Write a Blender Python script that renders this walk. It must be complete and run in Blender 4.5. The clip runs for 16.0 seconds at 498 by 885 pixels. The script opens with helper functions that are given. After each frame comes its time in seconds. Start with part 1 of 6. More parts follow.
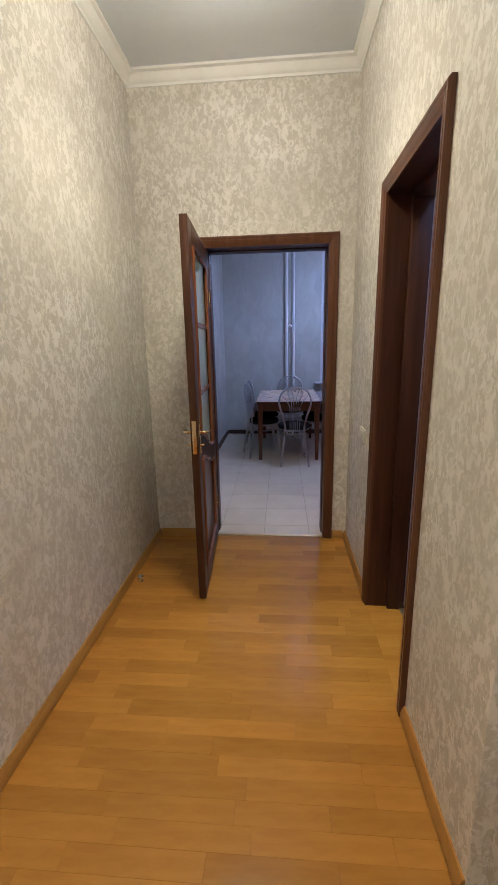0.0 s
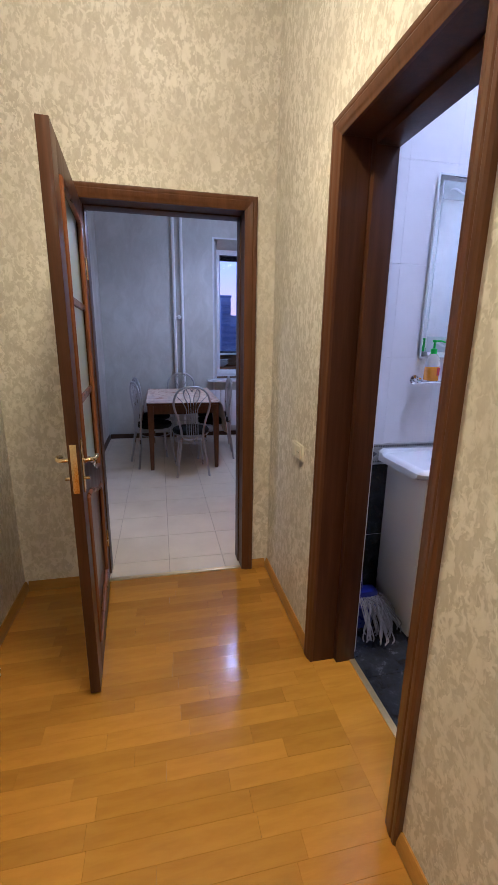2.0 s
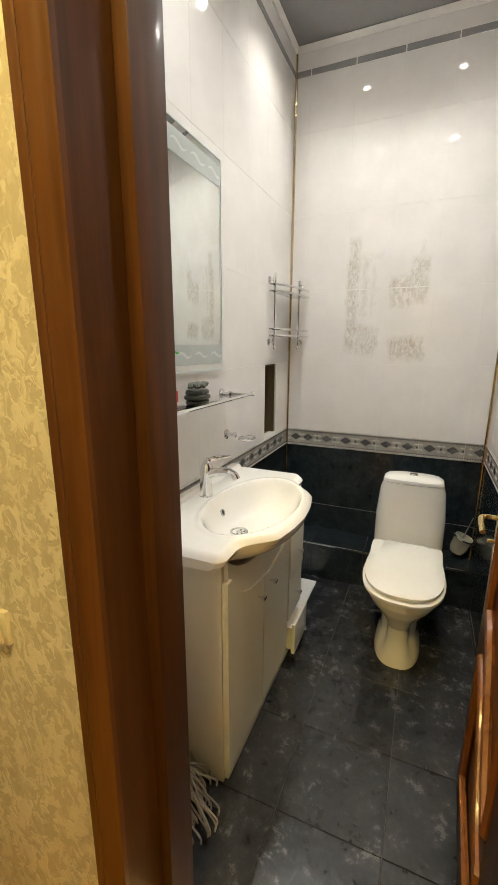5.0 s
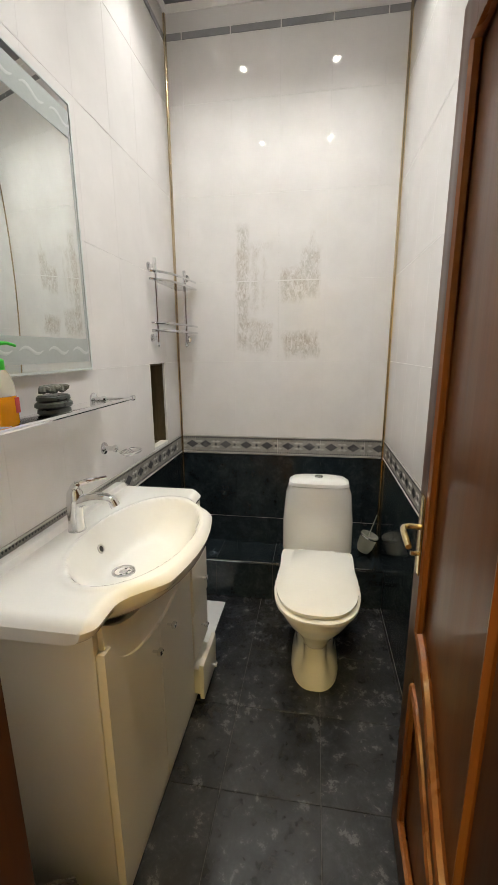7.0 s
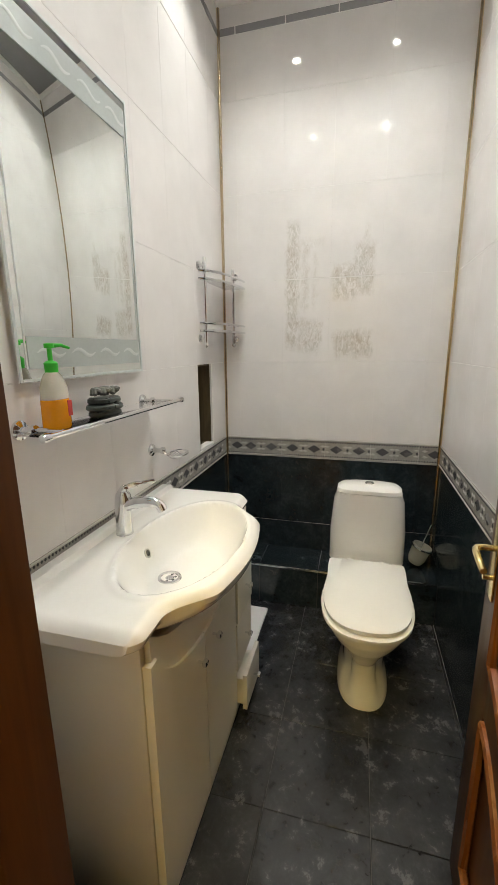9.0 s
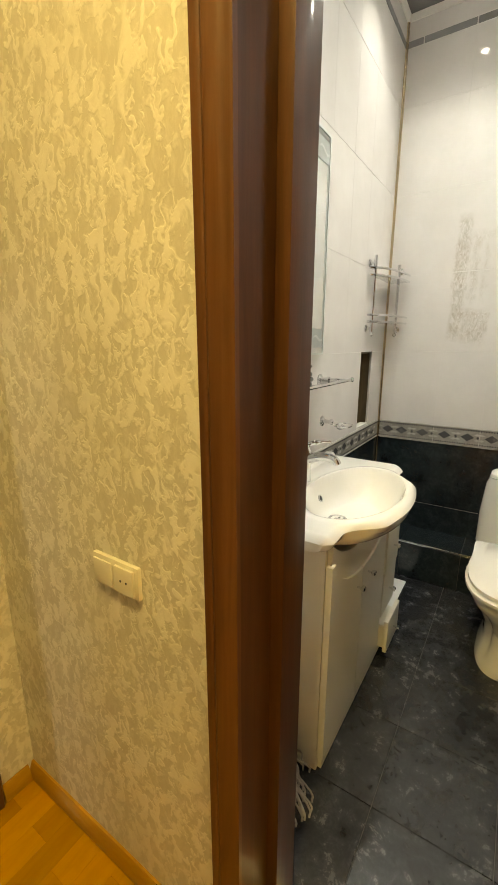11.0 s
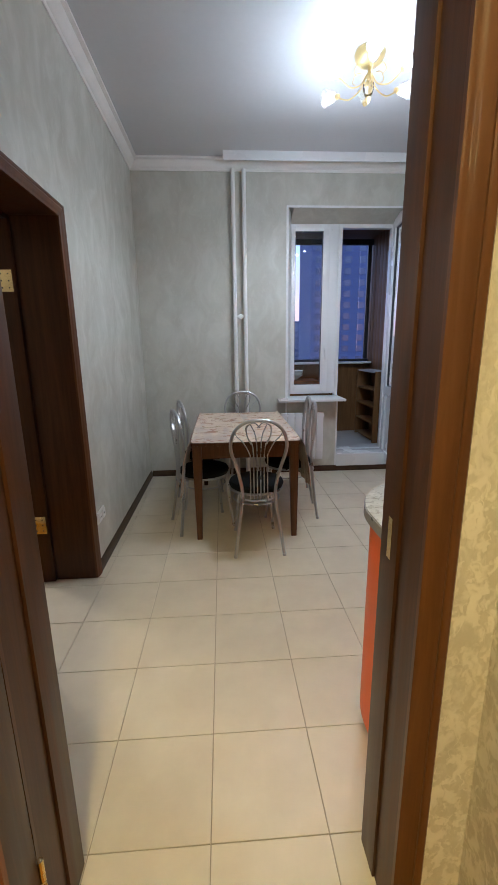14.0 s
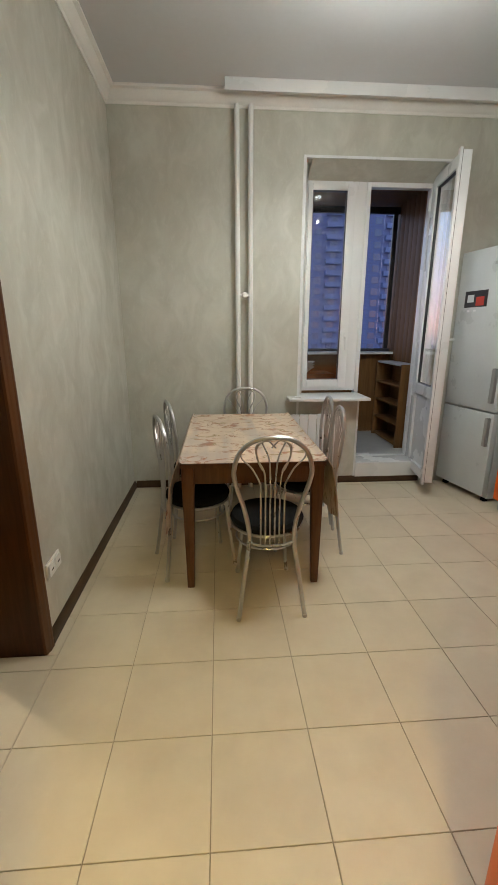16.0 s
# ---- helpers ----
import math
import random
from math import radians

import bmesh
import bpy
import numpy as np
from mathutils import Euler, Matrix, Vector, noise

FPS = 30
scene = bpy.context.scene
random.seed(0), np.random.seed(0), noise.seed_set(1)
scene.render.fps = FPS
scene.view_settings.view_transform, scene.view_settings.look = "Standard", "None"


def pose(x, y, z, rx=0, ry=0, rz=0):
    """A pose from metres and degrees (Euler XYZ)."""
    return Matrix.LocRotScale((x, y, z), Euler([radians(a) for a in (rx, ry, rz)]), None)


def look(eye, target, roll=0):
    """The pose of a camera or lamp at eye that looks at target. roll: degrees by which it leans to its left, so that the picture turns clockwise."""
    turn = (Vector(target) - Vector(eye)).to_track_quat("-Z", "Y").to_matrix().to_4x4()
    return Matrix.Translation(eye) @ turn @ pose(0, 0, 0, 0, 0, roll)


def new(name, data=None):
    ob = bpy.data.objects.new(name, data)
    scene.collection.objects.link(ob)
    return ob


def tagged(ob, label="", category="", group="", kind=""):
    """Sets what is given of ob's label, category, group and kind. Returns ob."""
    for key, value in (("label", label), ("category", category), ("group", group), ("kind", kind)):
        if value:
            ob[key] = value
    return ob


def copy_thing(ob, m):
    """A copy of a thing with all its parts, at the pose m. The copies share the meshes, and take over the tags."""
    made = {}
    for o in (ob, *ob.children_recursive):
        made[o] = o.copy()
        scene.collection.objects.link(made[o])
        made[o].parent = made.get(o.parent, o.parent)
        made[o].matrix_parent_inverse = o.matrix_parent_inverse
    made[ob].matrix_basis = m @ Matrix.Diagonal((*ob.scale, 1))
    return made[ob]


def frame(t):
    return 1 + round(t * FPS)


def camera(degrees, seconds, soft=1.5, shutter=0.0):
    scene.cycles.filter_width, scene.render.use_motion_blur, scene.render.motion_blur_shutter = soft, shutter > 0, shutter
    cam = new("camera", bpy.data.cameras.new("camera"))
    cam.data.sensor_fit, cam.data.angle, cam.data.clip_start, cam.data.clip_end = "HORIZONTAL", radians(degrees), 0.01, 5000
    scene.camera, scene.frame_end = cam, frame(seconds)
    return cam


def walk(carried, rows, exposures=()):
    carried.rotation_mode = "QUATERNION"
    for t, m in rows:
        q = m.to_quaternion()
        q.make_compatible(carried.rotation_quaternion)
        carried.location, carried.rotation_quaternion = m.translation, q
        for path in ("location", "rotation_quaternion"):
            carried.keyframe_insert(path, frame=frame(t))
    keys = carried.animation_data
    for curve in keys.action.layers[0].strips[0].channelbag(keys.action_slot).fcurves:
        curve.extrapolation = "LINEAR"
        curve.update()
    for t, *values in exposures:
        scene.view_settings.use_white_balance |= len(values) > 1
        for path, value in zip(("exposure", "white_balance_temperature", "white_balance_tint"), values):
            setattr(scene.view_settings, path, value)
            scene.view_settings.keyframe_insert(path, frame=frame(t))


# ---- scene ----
cam = camera(62.8, 16.0)
METRES, EYE, TILT, LEAN, TURN = 8.0, 1.5, 0.0, 0.0, 5.4
EXPOSURES = [(0, -0.25, 4350, 28), (2.5, -0.05, 4900, 29), (3.5, 0.0, 5800, 15), (5, 0.25, 7400, 5), (8, 0.1, 7000, 6), (11, 0.28, 8000, 0), (11.5, 0.26, 8200, 0), (12, 0.33, 6000, 3), (12.5, 0.33, 5000, 6), (13, 0.37, 4800, 7), (14.5, 0.42, 6400, 9), (16, 0.52, 7200, 4)]
PATH = [
    (0, (0.09, 0.249, 1.44), (-0.069, 2.188, 0.976), -1.2),
    (0.5, (-0.02, 0.361, 1.478), (-0.031, 2.302, 0.994), -1.1),
    (1, (-0.149, 0.493, 1.471), (-0.006, 2.426, 0.978), -0.8),
    (1.5, (-0.139, 0.666, 1.43), (0.163, 2.582, 0.939), -0.1),
    (2, (-0.062, 0.852, 1.421), (0.352, 2.747, 0.934), 0.8),
    (2.5, (-0.059, 1.055, 1.41), (0.558, 2.892, 0.917), 1.0),
    (3, (-0.08, 1.306, 1.432), (0.831, 3.016, 0.937), 0.5),
    (3.5, (0.0, 1.478, 1.419), (1.158, 3.036, 0.937), 0.7),
    (4, (0.102, 1.595, 1.434), (1.481, 2.966, 0.965), 0.9),
    (4.5, (0.133, 1.712, 1.434), (1.741, 2.81, 0.975), 0.8),
    (5, (0.122, 1.871, 1.447), (1.911, 2.636, 0.987), 0.3),
    (7.5, (0.432, 1.913, 1.405), (2.359, 2.219, 0.963), -0.4),
    (8, (0.441, 1.913, 1.41), (2.359, 2.271, 0.97), -0.6),
    (8.2, (0.441, 1.921, 1.412), (2.353, 2.308, 0.97), -0.7),
    (10.3, (0.307, 1.971, 1.416), (2.094, 2.75, 0.969), 0.1),
    (10.5, (0.246, 1.965, 1.412), (2.004, 2.806, 0.961), 0.1),
    (11, (0.073, 1.972, 1.393), (1.698, 3.039, 0.919), 0.0),
    (11.5, (-0.042, 1.965, 1.409), (1.32, 3.353, 0.944), 0.1),
    (12, (-0.081, 1.892, 1.416), (0.874, 3.585, 0.947), 0.7),
    (12.5, (-0.082, 1.87, 1.406), (0.541, 3.712, 0.937), 0.8),
    (13, (-0.073, 2.03, 1.406), (0.353, 3.933, 0.96), -0.4),
    (13.5, (-0.058, 2.214, 1.422), (0.231, 4.141, 0.971), -0.9),
    (14, (0.025, 2.451, 1.417), (0.144, 4.394, 0.958), -0.8),
    (14.5, (0.081, 2.635, 1.408), (0.099, 4.581, 0.948), -0.1),
    (15, (0.016, 2.872, 1.437), (0.079, 4.815, 0.967), -0.2),
    (15.5, (-0.026, 3.042, 1.426), (0.091, 4.975, 0.927), 0.0),
    (16, (0.003, 3.236, 1.418), (0.142, 5.162, 0.896), 0.0),
]
walk(cam, [(t, look(eye, target, roll)) for t, eye, target, roll in PATH], EXPOSURES)

# ---- light ----
SIDE = random.Random(7)


def lamp(name, kind, loc, watts, color=(1, 1, 1), size=0.05):
    data = bpy.data.lights.new(name, kind)
    data.energy, data.color = watts, color
    if kind == "AREA":
        data.size = size
    else:
        data.shadow_soft_size = size
    ob = new(name, data)
    ob.location = loc
    return ob


WARM, COOL, HALOGEN = (1.0, 0.75, 0.28), (0.90, 0.95, 1.0), (0.94, 0.95, 1.0)
for ly, lz, round_watts, down_watts in ((2.1, 2.78, 24, 80), (-0.1, 2.86, 12, 110)):
    lamp("corridor_lamp", "POINT", (-0.15, ly, lz), round_watts, WARM, 0.09)
    # Added spot that throws extra light down from the same lamp, no separate fixture.
    spot = lamp("corridor_downlight", "SPOT", (-0.15, ly, lz), down_watts, WARM, 0.09)
    spot.data.spot_size, spot.data.spot_blend = radians(145), 1.0
for sx in (1.31, 2.22):
    for sy in (1.84, 2.39):
        spot = lamp("spot_bulb", "SPOT", (sx, sy, 3.04), 32, HALOGEN, 0.02)
        spot.data.spot_size, spot.data.spot_blend = radians(122), 1.0
# Added fill light that brightens the side room; it has no fixture.
lamp("room_lamp", "POINT", (-3.2, 6.2, 2.7), 110, (1.0, 0.86, 0.7), 0.15)

world = bpy.data.worlds.new("dusk")
scene.world = world
world.use_nodes = True
wt = world.node_tree
co = wt.nodes.new("ShaderNodeTexCoord")
sep = wt.nodes.new("ShaderNodeSeparateXYZ")
sky = wt.nodes.new("ShaderNodeValToRGB")
for k, (p, c) in enumerate(((0.0, (0.10, 0.11, 0.17)), (0.49, (0.30, 0.26, 0.38)), (0.505, (0.78, 0.46, 0.52)), (0.54, (0.62, 0.50, 0.72)), (0.60, (0.36, 0.50, 0.86)), (1.0, (0.10, 0.20, 0.52)))):
    e = sky.color_ramp.elements[k] if k < 2 else sky.color_ramp.elements.new(p)
    e.position, e.color = p, (*c, 1)
half = wt.nodes.new("ShaderNodeMapRange")
half.inputs["From Min"].default_value = -1
wt.links.new(co.outputs["Generated"], sep.inputs[0])
wt.links.new(sep.outputs["Z"], half.inputs["Value"])
wt.links.new(half.outputs[0], sky.inputs[0])
wt.links.new(sky.outputs[0], wt.nodes["Background"].inputs[0])
wt.nodes["Background"].inputs[1].default_value = 1.6

# ---- materials ----


class Mat:
    """A material's node tree with short ways to add nodes."""

    def __init__(self, name, rough=0.5, metal=0.0, coat=0.0, color=(0.8, 0.8, 0.8), spec=0.5):
        self.m = bpy.data.materials.new(name)
        self.m.use_nodes = True
        self.t = self.m.node_tree
        self.b = self.t.nodes["Principled BSDF"]
        self.b.inputs["Roughness"].default_value = rough
        self.b.inputs["Metallic"].default_value = metal
        self.b.inputs["Coat Weight"].default_value = coat
        self.b.inputs["Coat Roughness"].default_value = 0.08
        self.b.inputs["Specular IOR Level"].default_value = spec
        self.b.inputs["Base Color"].default_value = (*color, 1)

    def node(self, kind, **values):
        n = self.t.nodes.new(kind)
        for k, v in values.items():
            n.inputs[k.replace("_", " ")].default_value = v
        return n

    def link(self, a, b):
        self.t.links.new(a, b)

    def coords(self, scale=(1, 1, 1), where="Object"):
        c = self.t.nodes.new("ShaderNodeTexCoord")
        g = self.t.nodes.new("ShaderNodeMapping")
        g.inputs["Scale"].default_value = scale
        self.link(c.outputs[where], g.inputs[0])
        return g.outputs[0]

    def world(self, scale=(1, 1, 1)):
        c = self.t.nodes.new("ShaderNodeNewGeometry")
        g = self.t.nodes.new("ShaderNodeMapping")
        g.inputs["Scale"].default_value = scale
        self.link(c.outputs["Position"], g.inputs[0])
        return g.outputs[0]

    def noise(self, at, scale, detail=4, rough=0.55, distort=0.0):
        n = self.node("ShaderNodeTexNoise", Scale=scale, Detail=detail, Roughness=rough, Distortion=distort)
        self.link(at, n.inputs["Vector"])
        return n.outputs["Fac"]

    def ramp(self, fac, stops, smooth=False):
        r = self.t.nodes.new("ShaderNodeValToRGB")
        els = r.color_ramp.elements
        while len(els) < len(stops):
            els.new(0.5)
        for e, (p, c) in zip(els, stops):
            e.position = p
            e.color = (*c, 1) if isinstance(c, tuple) else (c, c, c, 1)
        if smooth:
            r.color_ramp.interpolation = "EASE"
        self.link(fac, r.inputs[0])
        return r.outputs[0]

    def mix(self, fac, a, b, how="MIX"):
        n = self.t.nodes.new("ShaderNodeMix")
        n.data_type, n.blend_type = "RGBA", how
        for v, s in ((fac, n.inputs[0]), (a, n.inputs[6]), (b, n.inputs[7])):
            if isinstance(v, (int, float)):
                s.default_value = v
            elif isinstance(v, tuple):
                s.default_value = (*v, 1)
            else:
                self.link(v, s)
        return n.outputs[2]

    def random(self):
        return self.t.nodes.new("ShaderNodeObjectInfo").outputs["Random"]

    def bump(self, height, strength=0.2, distance=0.01):
        n = self.node("ShaderNodeBump", Strength=strength, Distance=distance)
        self.link(height, n.inputs["Height"])
        self.link(n.outputs[0], self.b.inputs["Normal"])

    def color(self, c):
        self.link(c, self.b.inputs["Base Color"])
        return self

    def rough(self, r):
        self.link(r, self.b.inputs["Roughness"])


def plain(name, color, rough=0.5, metal=0.0, coat=0.0, wear=0.06, scale=9.0):
    m = Mat(name, rough, metal, coat)
    at = m.world()
    dark = tuple(c * (1 - 2 * wear) for c in color)
    light = tuple(min(1, c * (1 + wear)) for c in color)
    a = m.noise(at, scale, 5, 0.6)
    b = m.noise(at, scale * 14, 3)
    m.color(m.mix(0.25, m.ramp(a, [(0.3, dark), (0.7, light)]), m.ramp(b, [(0.3, dark), (0.7, light)])))
    m.rough(m.ramp(a, [(0.3, max(0.02, rough - 0.05)), (0.75, min(1, rough + 0.08))]))
    return m.m


def timber(name, dark, mid, light, grain=(14, 14, 1.1), rough=0.32, coat=0.3, vary=False, where="Object"):
    m = Mat(name, rough, 0, coat, spec=0.2)
    at = m.coords(grain, where) if where else m.world(grain)
    fine = m.noise(at, 3.0, 8, 0.65, 0.6)
    broad = m.noise(at, 0.9, 3, 0.5, 1.2)
    c = m.ramp(fine, [(0.25, dark), (0.5, mid), (0.78, light)])
    c = m.mix(0.45, c, m.ramp(broad, [(0.3, dark), (0.55, mid), (0.8, light)]))
    if vary:
        h = m.node("ShaderNodeHueSaturation")
        m.link(c, h.inputs["Color"])
        m.link(m.ramp(m.random(), [(0.0, 0.82), (0.5, 1.0), (1.0, 1.14)]), h.inputs["Value"])
        c = h.outputs[0]
    m.color(c)
    m.rough(m.ramp(broad, [(0.2, rough - 0.06), (0.8, rough + 0.1)]))
    m.bump(fine, 0.12, 0.002)
    return m.m


def warped(m, at, scale, amount, stretch=(1, 1, 1), turn=(0, 0, 0)):
    """World coordinates bent by a noise and stretched along strokes."""
    warp = m.t.nodes.new("ShaderNodeTexNoise")
    warp.inputs["Scale"].default_value, warp.inputs["Detail"].default_value = scale, 2.0
    m.link(at, warp.inputs["Vector"])
    add = m.t.nodes.new("ShaderNodeVectorMath")
    add.operation = "MULTIPLY_ADD"
    m.link(warp.outputs["Color"], add.inputs[0])
    add.inputs[1].default_value = (amount, amount, amount)
    m.link(at, add.inputs[2])
    g = m.t.nodes.new("ShaderNodeMapping")
    g.inputs["Scale"].default_value = stretch
    g.inputs["Rotation"].default_value = turn
    m.link(add.outputs[0], g.inputs[0])
    return g.outputs[0]


def petal_paper(name, low, high, flake):
    """Wallpaper with short curled pearly petals over a matt ground."""
    m = Mat(name, 0.6, spec=0.35)
    at = m.world()
    petals = []
    for k, turn in enumerate(((0.5, 0.45, 0.2), (-0.55, -0.4, 0.3))):
        n = m.noise(warped(m, at, 26 + 8 * k, 0.045, (1.0, 1.0, 0.5), turn), 33 + 10 * k, 2, 0.45, 0.8)
        petals.append(m.ramp(n, [(0.51, 0.0), (0.61, 0.85), (0.72, 1.0)]))
    f = m.mix(1.0, petals[0], petals[1], "LIGHTEN")
    f = m.mix(1.0, f, m.ramp(m.noise(at, 3.0, 4, 0.6), [(0.32, 0.4), (0.6, 1.0)]), "MULTIPLY")
    fine = m.noise(warped(m, at, 20, 0.03, (1, 1, 0.5)), 70, 4, 0.6)
    ground = m.ramp(m.noise(at, 6.0, 6, 0.6), [(0.3, low), (0.7, high)])
    ground = m.mix(m.ramp(fine, [(0.45, 0.0), (0.7, 0.35)]), ground, flake)
    m.color(m.mix(f, ground, flake))
    m.rough(m.ramp(f, [(0.0, 0.62), (1.0, 0.36)]))
    m.bump(m.mix(0.3, f, fine), 0.3, 0.005)
    return m.m


def trowel_paper(name, low, high, stroke):
    """Satin wallpaper with broad soft slanting trowel strokes."""
    m = Mat(name, 0.5, spec=0.4)
    at = m.world()
    broad = m.noise(warped(m, at, 2.5, 0.35, (1.0, 1.0, 0.45), (0.6, -0.5, 0)), 5.5, 5, 0.6, 0.5)
    small = m.noise(warped(m, at, 9, 0.08, (1.0, 1.0, 0.5), (0.6, -0.5, 0)), 26, 4, 0.6, 0.4)
    c = m.ramp(broad, [(0.3, low), (0.52, high), (0.7, stroke)])
    s = m.ramp(small, [(0.55, 0.0), (0.68, 0.45)])
    m.color(m.mix(s, c, stroke))
    m.rough(m.ramp(broad, [(0.35, 0.52), (0.65, 0.36)]))
    m.bump(m.mix(0.5, broad, small), 0.12, 0.006)
    return m.m


M_WALL = petal_paper("shimmer_wallpaper", (0.485, 0.45, 0.39), (0.555, 0.52, 0.455), (0.73, 0.695, 0.635))
M_KWALL = trowel_paper("grey_wallpaper", (0.455, 0.445, 0.385), (0.51, 0.505, 0.445), (0.575, 0.57, 0.51))
M_CEIL = plain("ceiling_film", (0.64, 0.66, 0.73), 0.35, 0, 0.1, 0.03, 2)
M_KCEIL = plain("kitchen_ceiling_film", (0.60, 0.61, 0.635), 0.45, 0, 0.1, 0.03, 2)
M_BCEIL = plain("grey_glossy_ceiling", (0.30, 0.30, 0.31), 0.15, 0, 0.4, 0.05, 2)
M_CORNICE = plain("white_cornice", (0.80, 0.79, 0.76), 0.5, 0, 0, 0.04, 6)
M_WHITE = plain("white_paint", (0.78, 0.78, 0.76), 0.4, 0, 0.1, 0.02, 2)
M_PVC = plain("white_plastic", (0.72, 0.73, 0.74), 0.28, 0, 0.2, 0.02, 1.5)
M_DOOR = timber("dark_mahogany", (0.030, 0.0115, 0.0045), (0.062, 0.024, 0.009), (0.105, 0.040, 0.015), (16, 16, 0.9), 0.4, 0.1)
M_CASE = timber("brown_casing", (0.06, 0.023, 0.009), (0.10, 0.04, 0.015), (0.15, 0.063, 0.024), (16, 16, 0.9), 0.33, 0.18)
# Lighter copy of the door wood: light on the moulded edges is in its colour.
M_MOULD = timber("moulding_painted_light", (0.09, 0.028, 0.01), (0.2, 0.068, 0.02), (0.34, 0.13, 0.04), (16, 16, 0.9), 0.28, 0.4)
M_PARQ = timber("honey_parquet", (0.30, 0.128, 0.005), (0.40, 0.185, 0.008), (0.50, 0.25, 0.014), (1.3, 10, 10), 0.2, 0.3, True)
M_SKIRT = timber("honey_skirting", (0.27, 0.13, 0.014), (0.38, 0.195, 0.024), (0.48, 0.27, 0.04), (3, 3, 14), 0.35, 0.2)
M_DSKIRT = timber("dark_skirting", (0.03, 0.016, 0.008), (0.06, 0.034, 0.018), (0.1, 0.06, 0.032), (3, 3, 14), 0.4, 0.1)
M_TABLE = timber("table_wood", (0.05, 0.019, 0.008), (0.085, 0.034, 0.013), (0.15, 0.062, 0.025), (14, 14, 1.2), 0.35, 0.2)
M_BALC = timber("balcony_pine", (0.095, 0.05, 0.02), (0.17, 0.085, 0.033), (0.26, 0.13, 0.055), (12, 12, 0.8), 0.5, 0.0)
M_GOLD = plain("brass", (0.80, 0.65, 0.34), 0.22, 1.0, 0, 0.05, 20)
M_STRIPG = plain("worn_brass_strip", (0.78, 0.62, 0.30), 0.36, 0.9, 0, 0.05, 20)
M_CHROME = plain("chrome", (0.78, 0.79, 0.80), 0.1, 1.0, 0, 0.03, 20)
M_TUBE = plain("silver_tube", (0.46, 0.46, 0.46), 0.3, 0.85, 0, 0.03, 6)
M_CERAMIC = plain("white_ceramic", (0.84, 0.83, 0.79), 0.08, 0, 0.5, 0.02, 4)
M_CABINET = plain("cream_cabinet", (0.74, 0.71, 0.62), 0.3, 0, 0.2, 0.012, 1.2)
M_BLACK = plain("black_cloth", (0.010, 0.010, 0.011), 0.85, 0, 0, 0.2, 30)
M_FRIDGE = plain("fridge_enamel", (0.56, 0.59, 0.60), 0.3, 0, 0.3, 0.03, 4)
M_ORANGE = plain("orange_front", (0.85, 0.13, 0.008), 0.45, 0, 0.0, 0.04, 5)
M_GREY = plain("grey_metal", (0.4, 0.4, 0.4), 0.35, 0.7, 0, 0.05, 20)
M_RED = plain("red_print", (0.55, 0.05, 0.03), 0.4)
M_DARK = plain("dark_print", (0.03, 0.03, 0.035), 0.4)
M_GROUTW = plain("pale_grout", (0.78, 0.77, 0.75), 0.6)
M_GROUTK = plain("floor_grout", (0.34, 0.29, 0.21), 0.85)
M_GROUTD = plain("dark_grout", (0.055, 0.055, 0.058), 0.8)


def tile_mat(name, low, high, rough, scale, vary=0.04, vein=None, spread=0.08):
    m = Mat(name, rough, 0, 0.0)
    at = m.world()
    c = m.ramp(m.noise(at, scale, 6, 0.6), [(0.3, low), (0.7, high)])
    if vein:
        v = m.noise(at, scale * 1.6, 8, 0.7, 2.2)
        c = m.mix(m.ramp(v, [(0.56, 0.0), (0.68, 0.7)]), c, vein)
    h = m.node("ShaderNodeHueSaturation")
    m.link(c, h.inputs["Color"])
    m.link(m.ramp(m.random(), [(0, 1 - vary), (1, 1 + vary)]), h.inputs["Value"])
    m.color(h.outputs[0])
    m.rough(m.ramp(m.noise(at, scale * 3, 4), [(0.3, rough), (0.7, rough + spread)]))
    m.bump(m.noise(at, 60, 2), 0.02, 0.001)
    return m.m


def mottled_tile(name, deep, mid, pale, rough):
    """Dark glazed tile with cloudy patches and scattered pale smudges."""
    m = Mat(name, rough, spec=0.55)
    at = m.world()
    cloud = m.noise(warped(m, at, 6, 0.05), 15, 8, 0.75, 0.2)
    c = m.ramp(cloud, [(0.32, deep), (0.52, mid), (0.72, pale)])
    smudge = m.mix(1.0, m.ramp(m.noise(at, 9, 4, 0.6), [(0.50, 0.0), (0.75, 0.6)]), m.ramp(m.noise(at, 60, 6, 0.8), [(0.40, 0.0), (0.75, 1.0)]), "MULTIPLY")
    c = m.mix(smudge, c, tuple(min(1, v * 1.9) for v in pale))
    h = m.node("ShaderNodeHueSaturation")
    m.link(c, h.inputs["Color"])
    m.link(m.ramp(m.random(), [(0, 0.8), (1, 1.15)]), h.inputs["Value"])
    m.color(h.outputs[0])
    m.rough(m.ramp(cloud, [(0.35, rough), (0.7, rough + 0.16)]))
    m.bump(cloud, 0.05, 0.002)
    return m.m


M_KTILE = tile_mat("cream_floor_tile", (0.56, 0.49, 0.37), (0.63, 0.56, 0.43), 0.42, 5, 0.03)
M_WTILE = tile_mat("white_wall_tile", (0.72, 0.70, 0.69), (0.80, 0.78, 0.77), 0.03, 4, 0.003, None, 0.035)
M_DTILE = mottled_tile("dark_wall_tile", (0.006, 0.011, 0.014), (0.016, 0.024, 0.029), (0.045, 0.056, 0.062), 0.09)
M_FTILE = mottled_tile("slate_floor_tile", (0.010, 0.011, 0.013), (0.022, 0.024, 0.028), (0.06, 0.064, 0.07), 0.16)
M_BORDER = tile_mat("border_tile", (0.30, 0.29, 0.27), (0.42, 0.41, 0.38), 0.2, 30, 0.05)
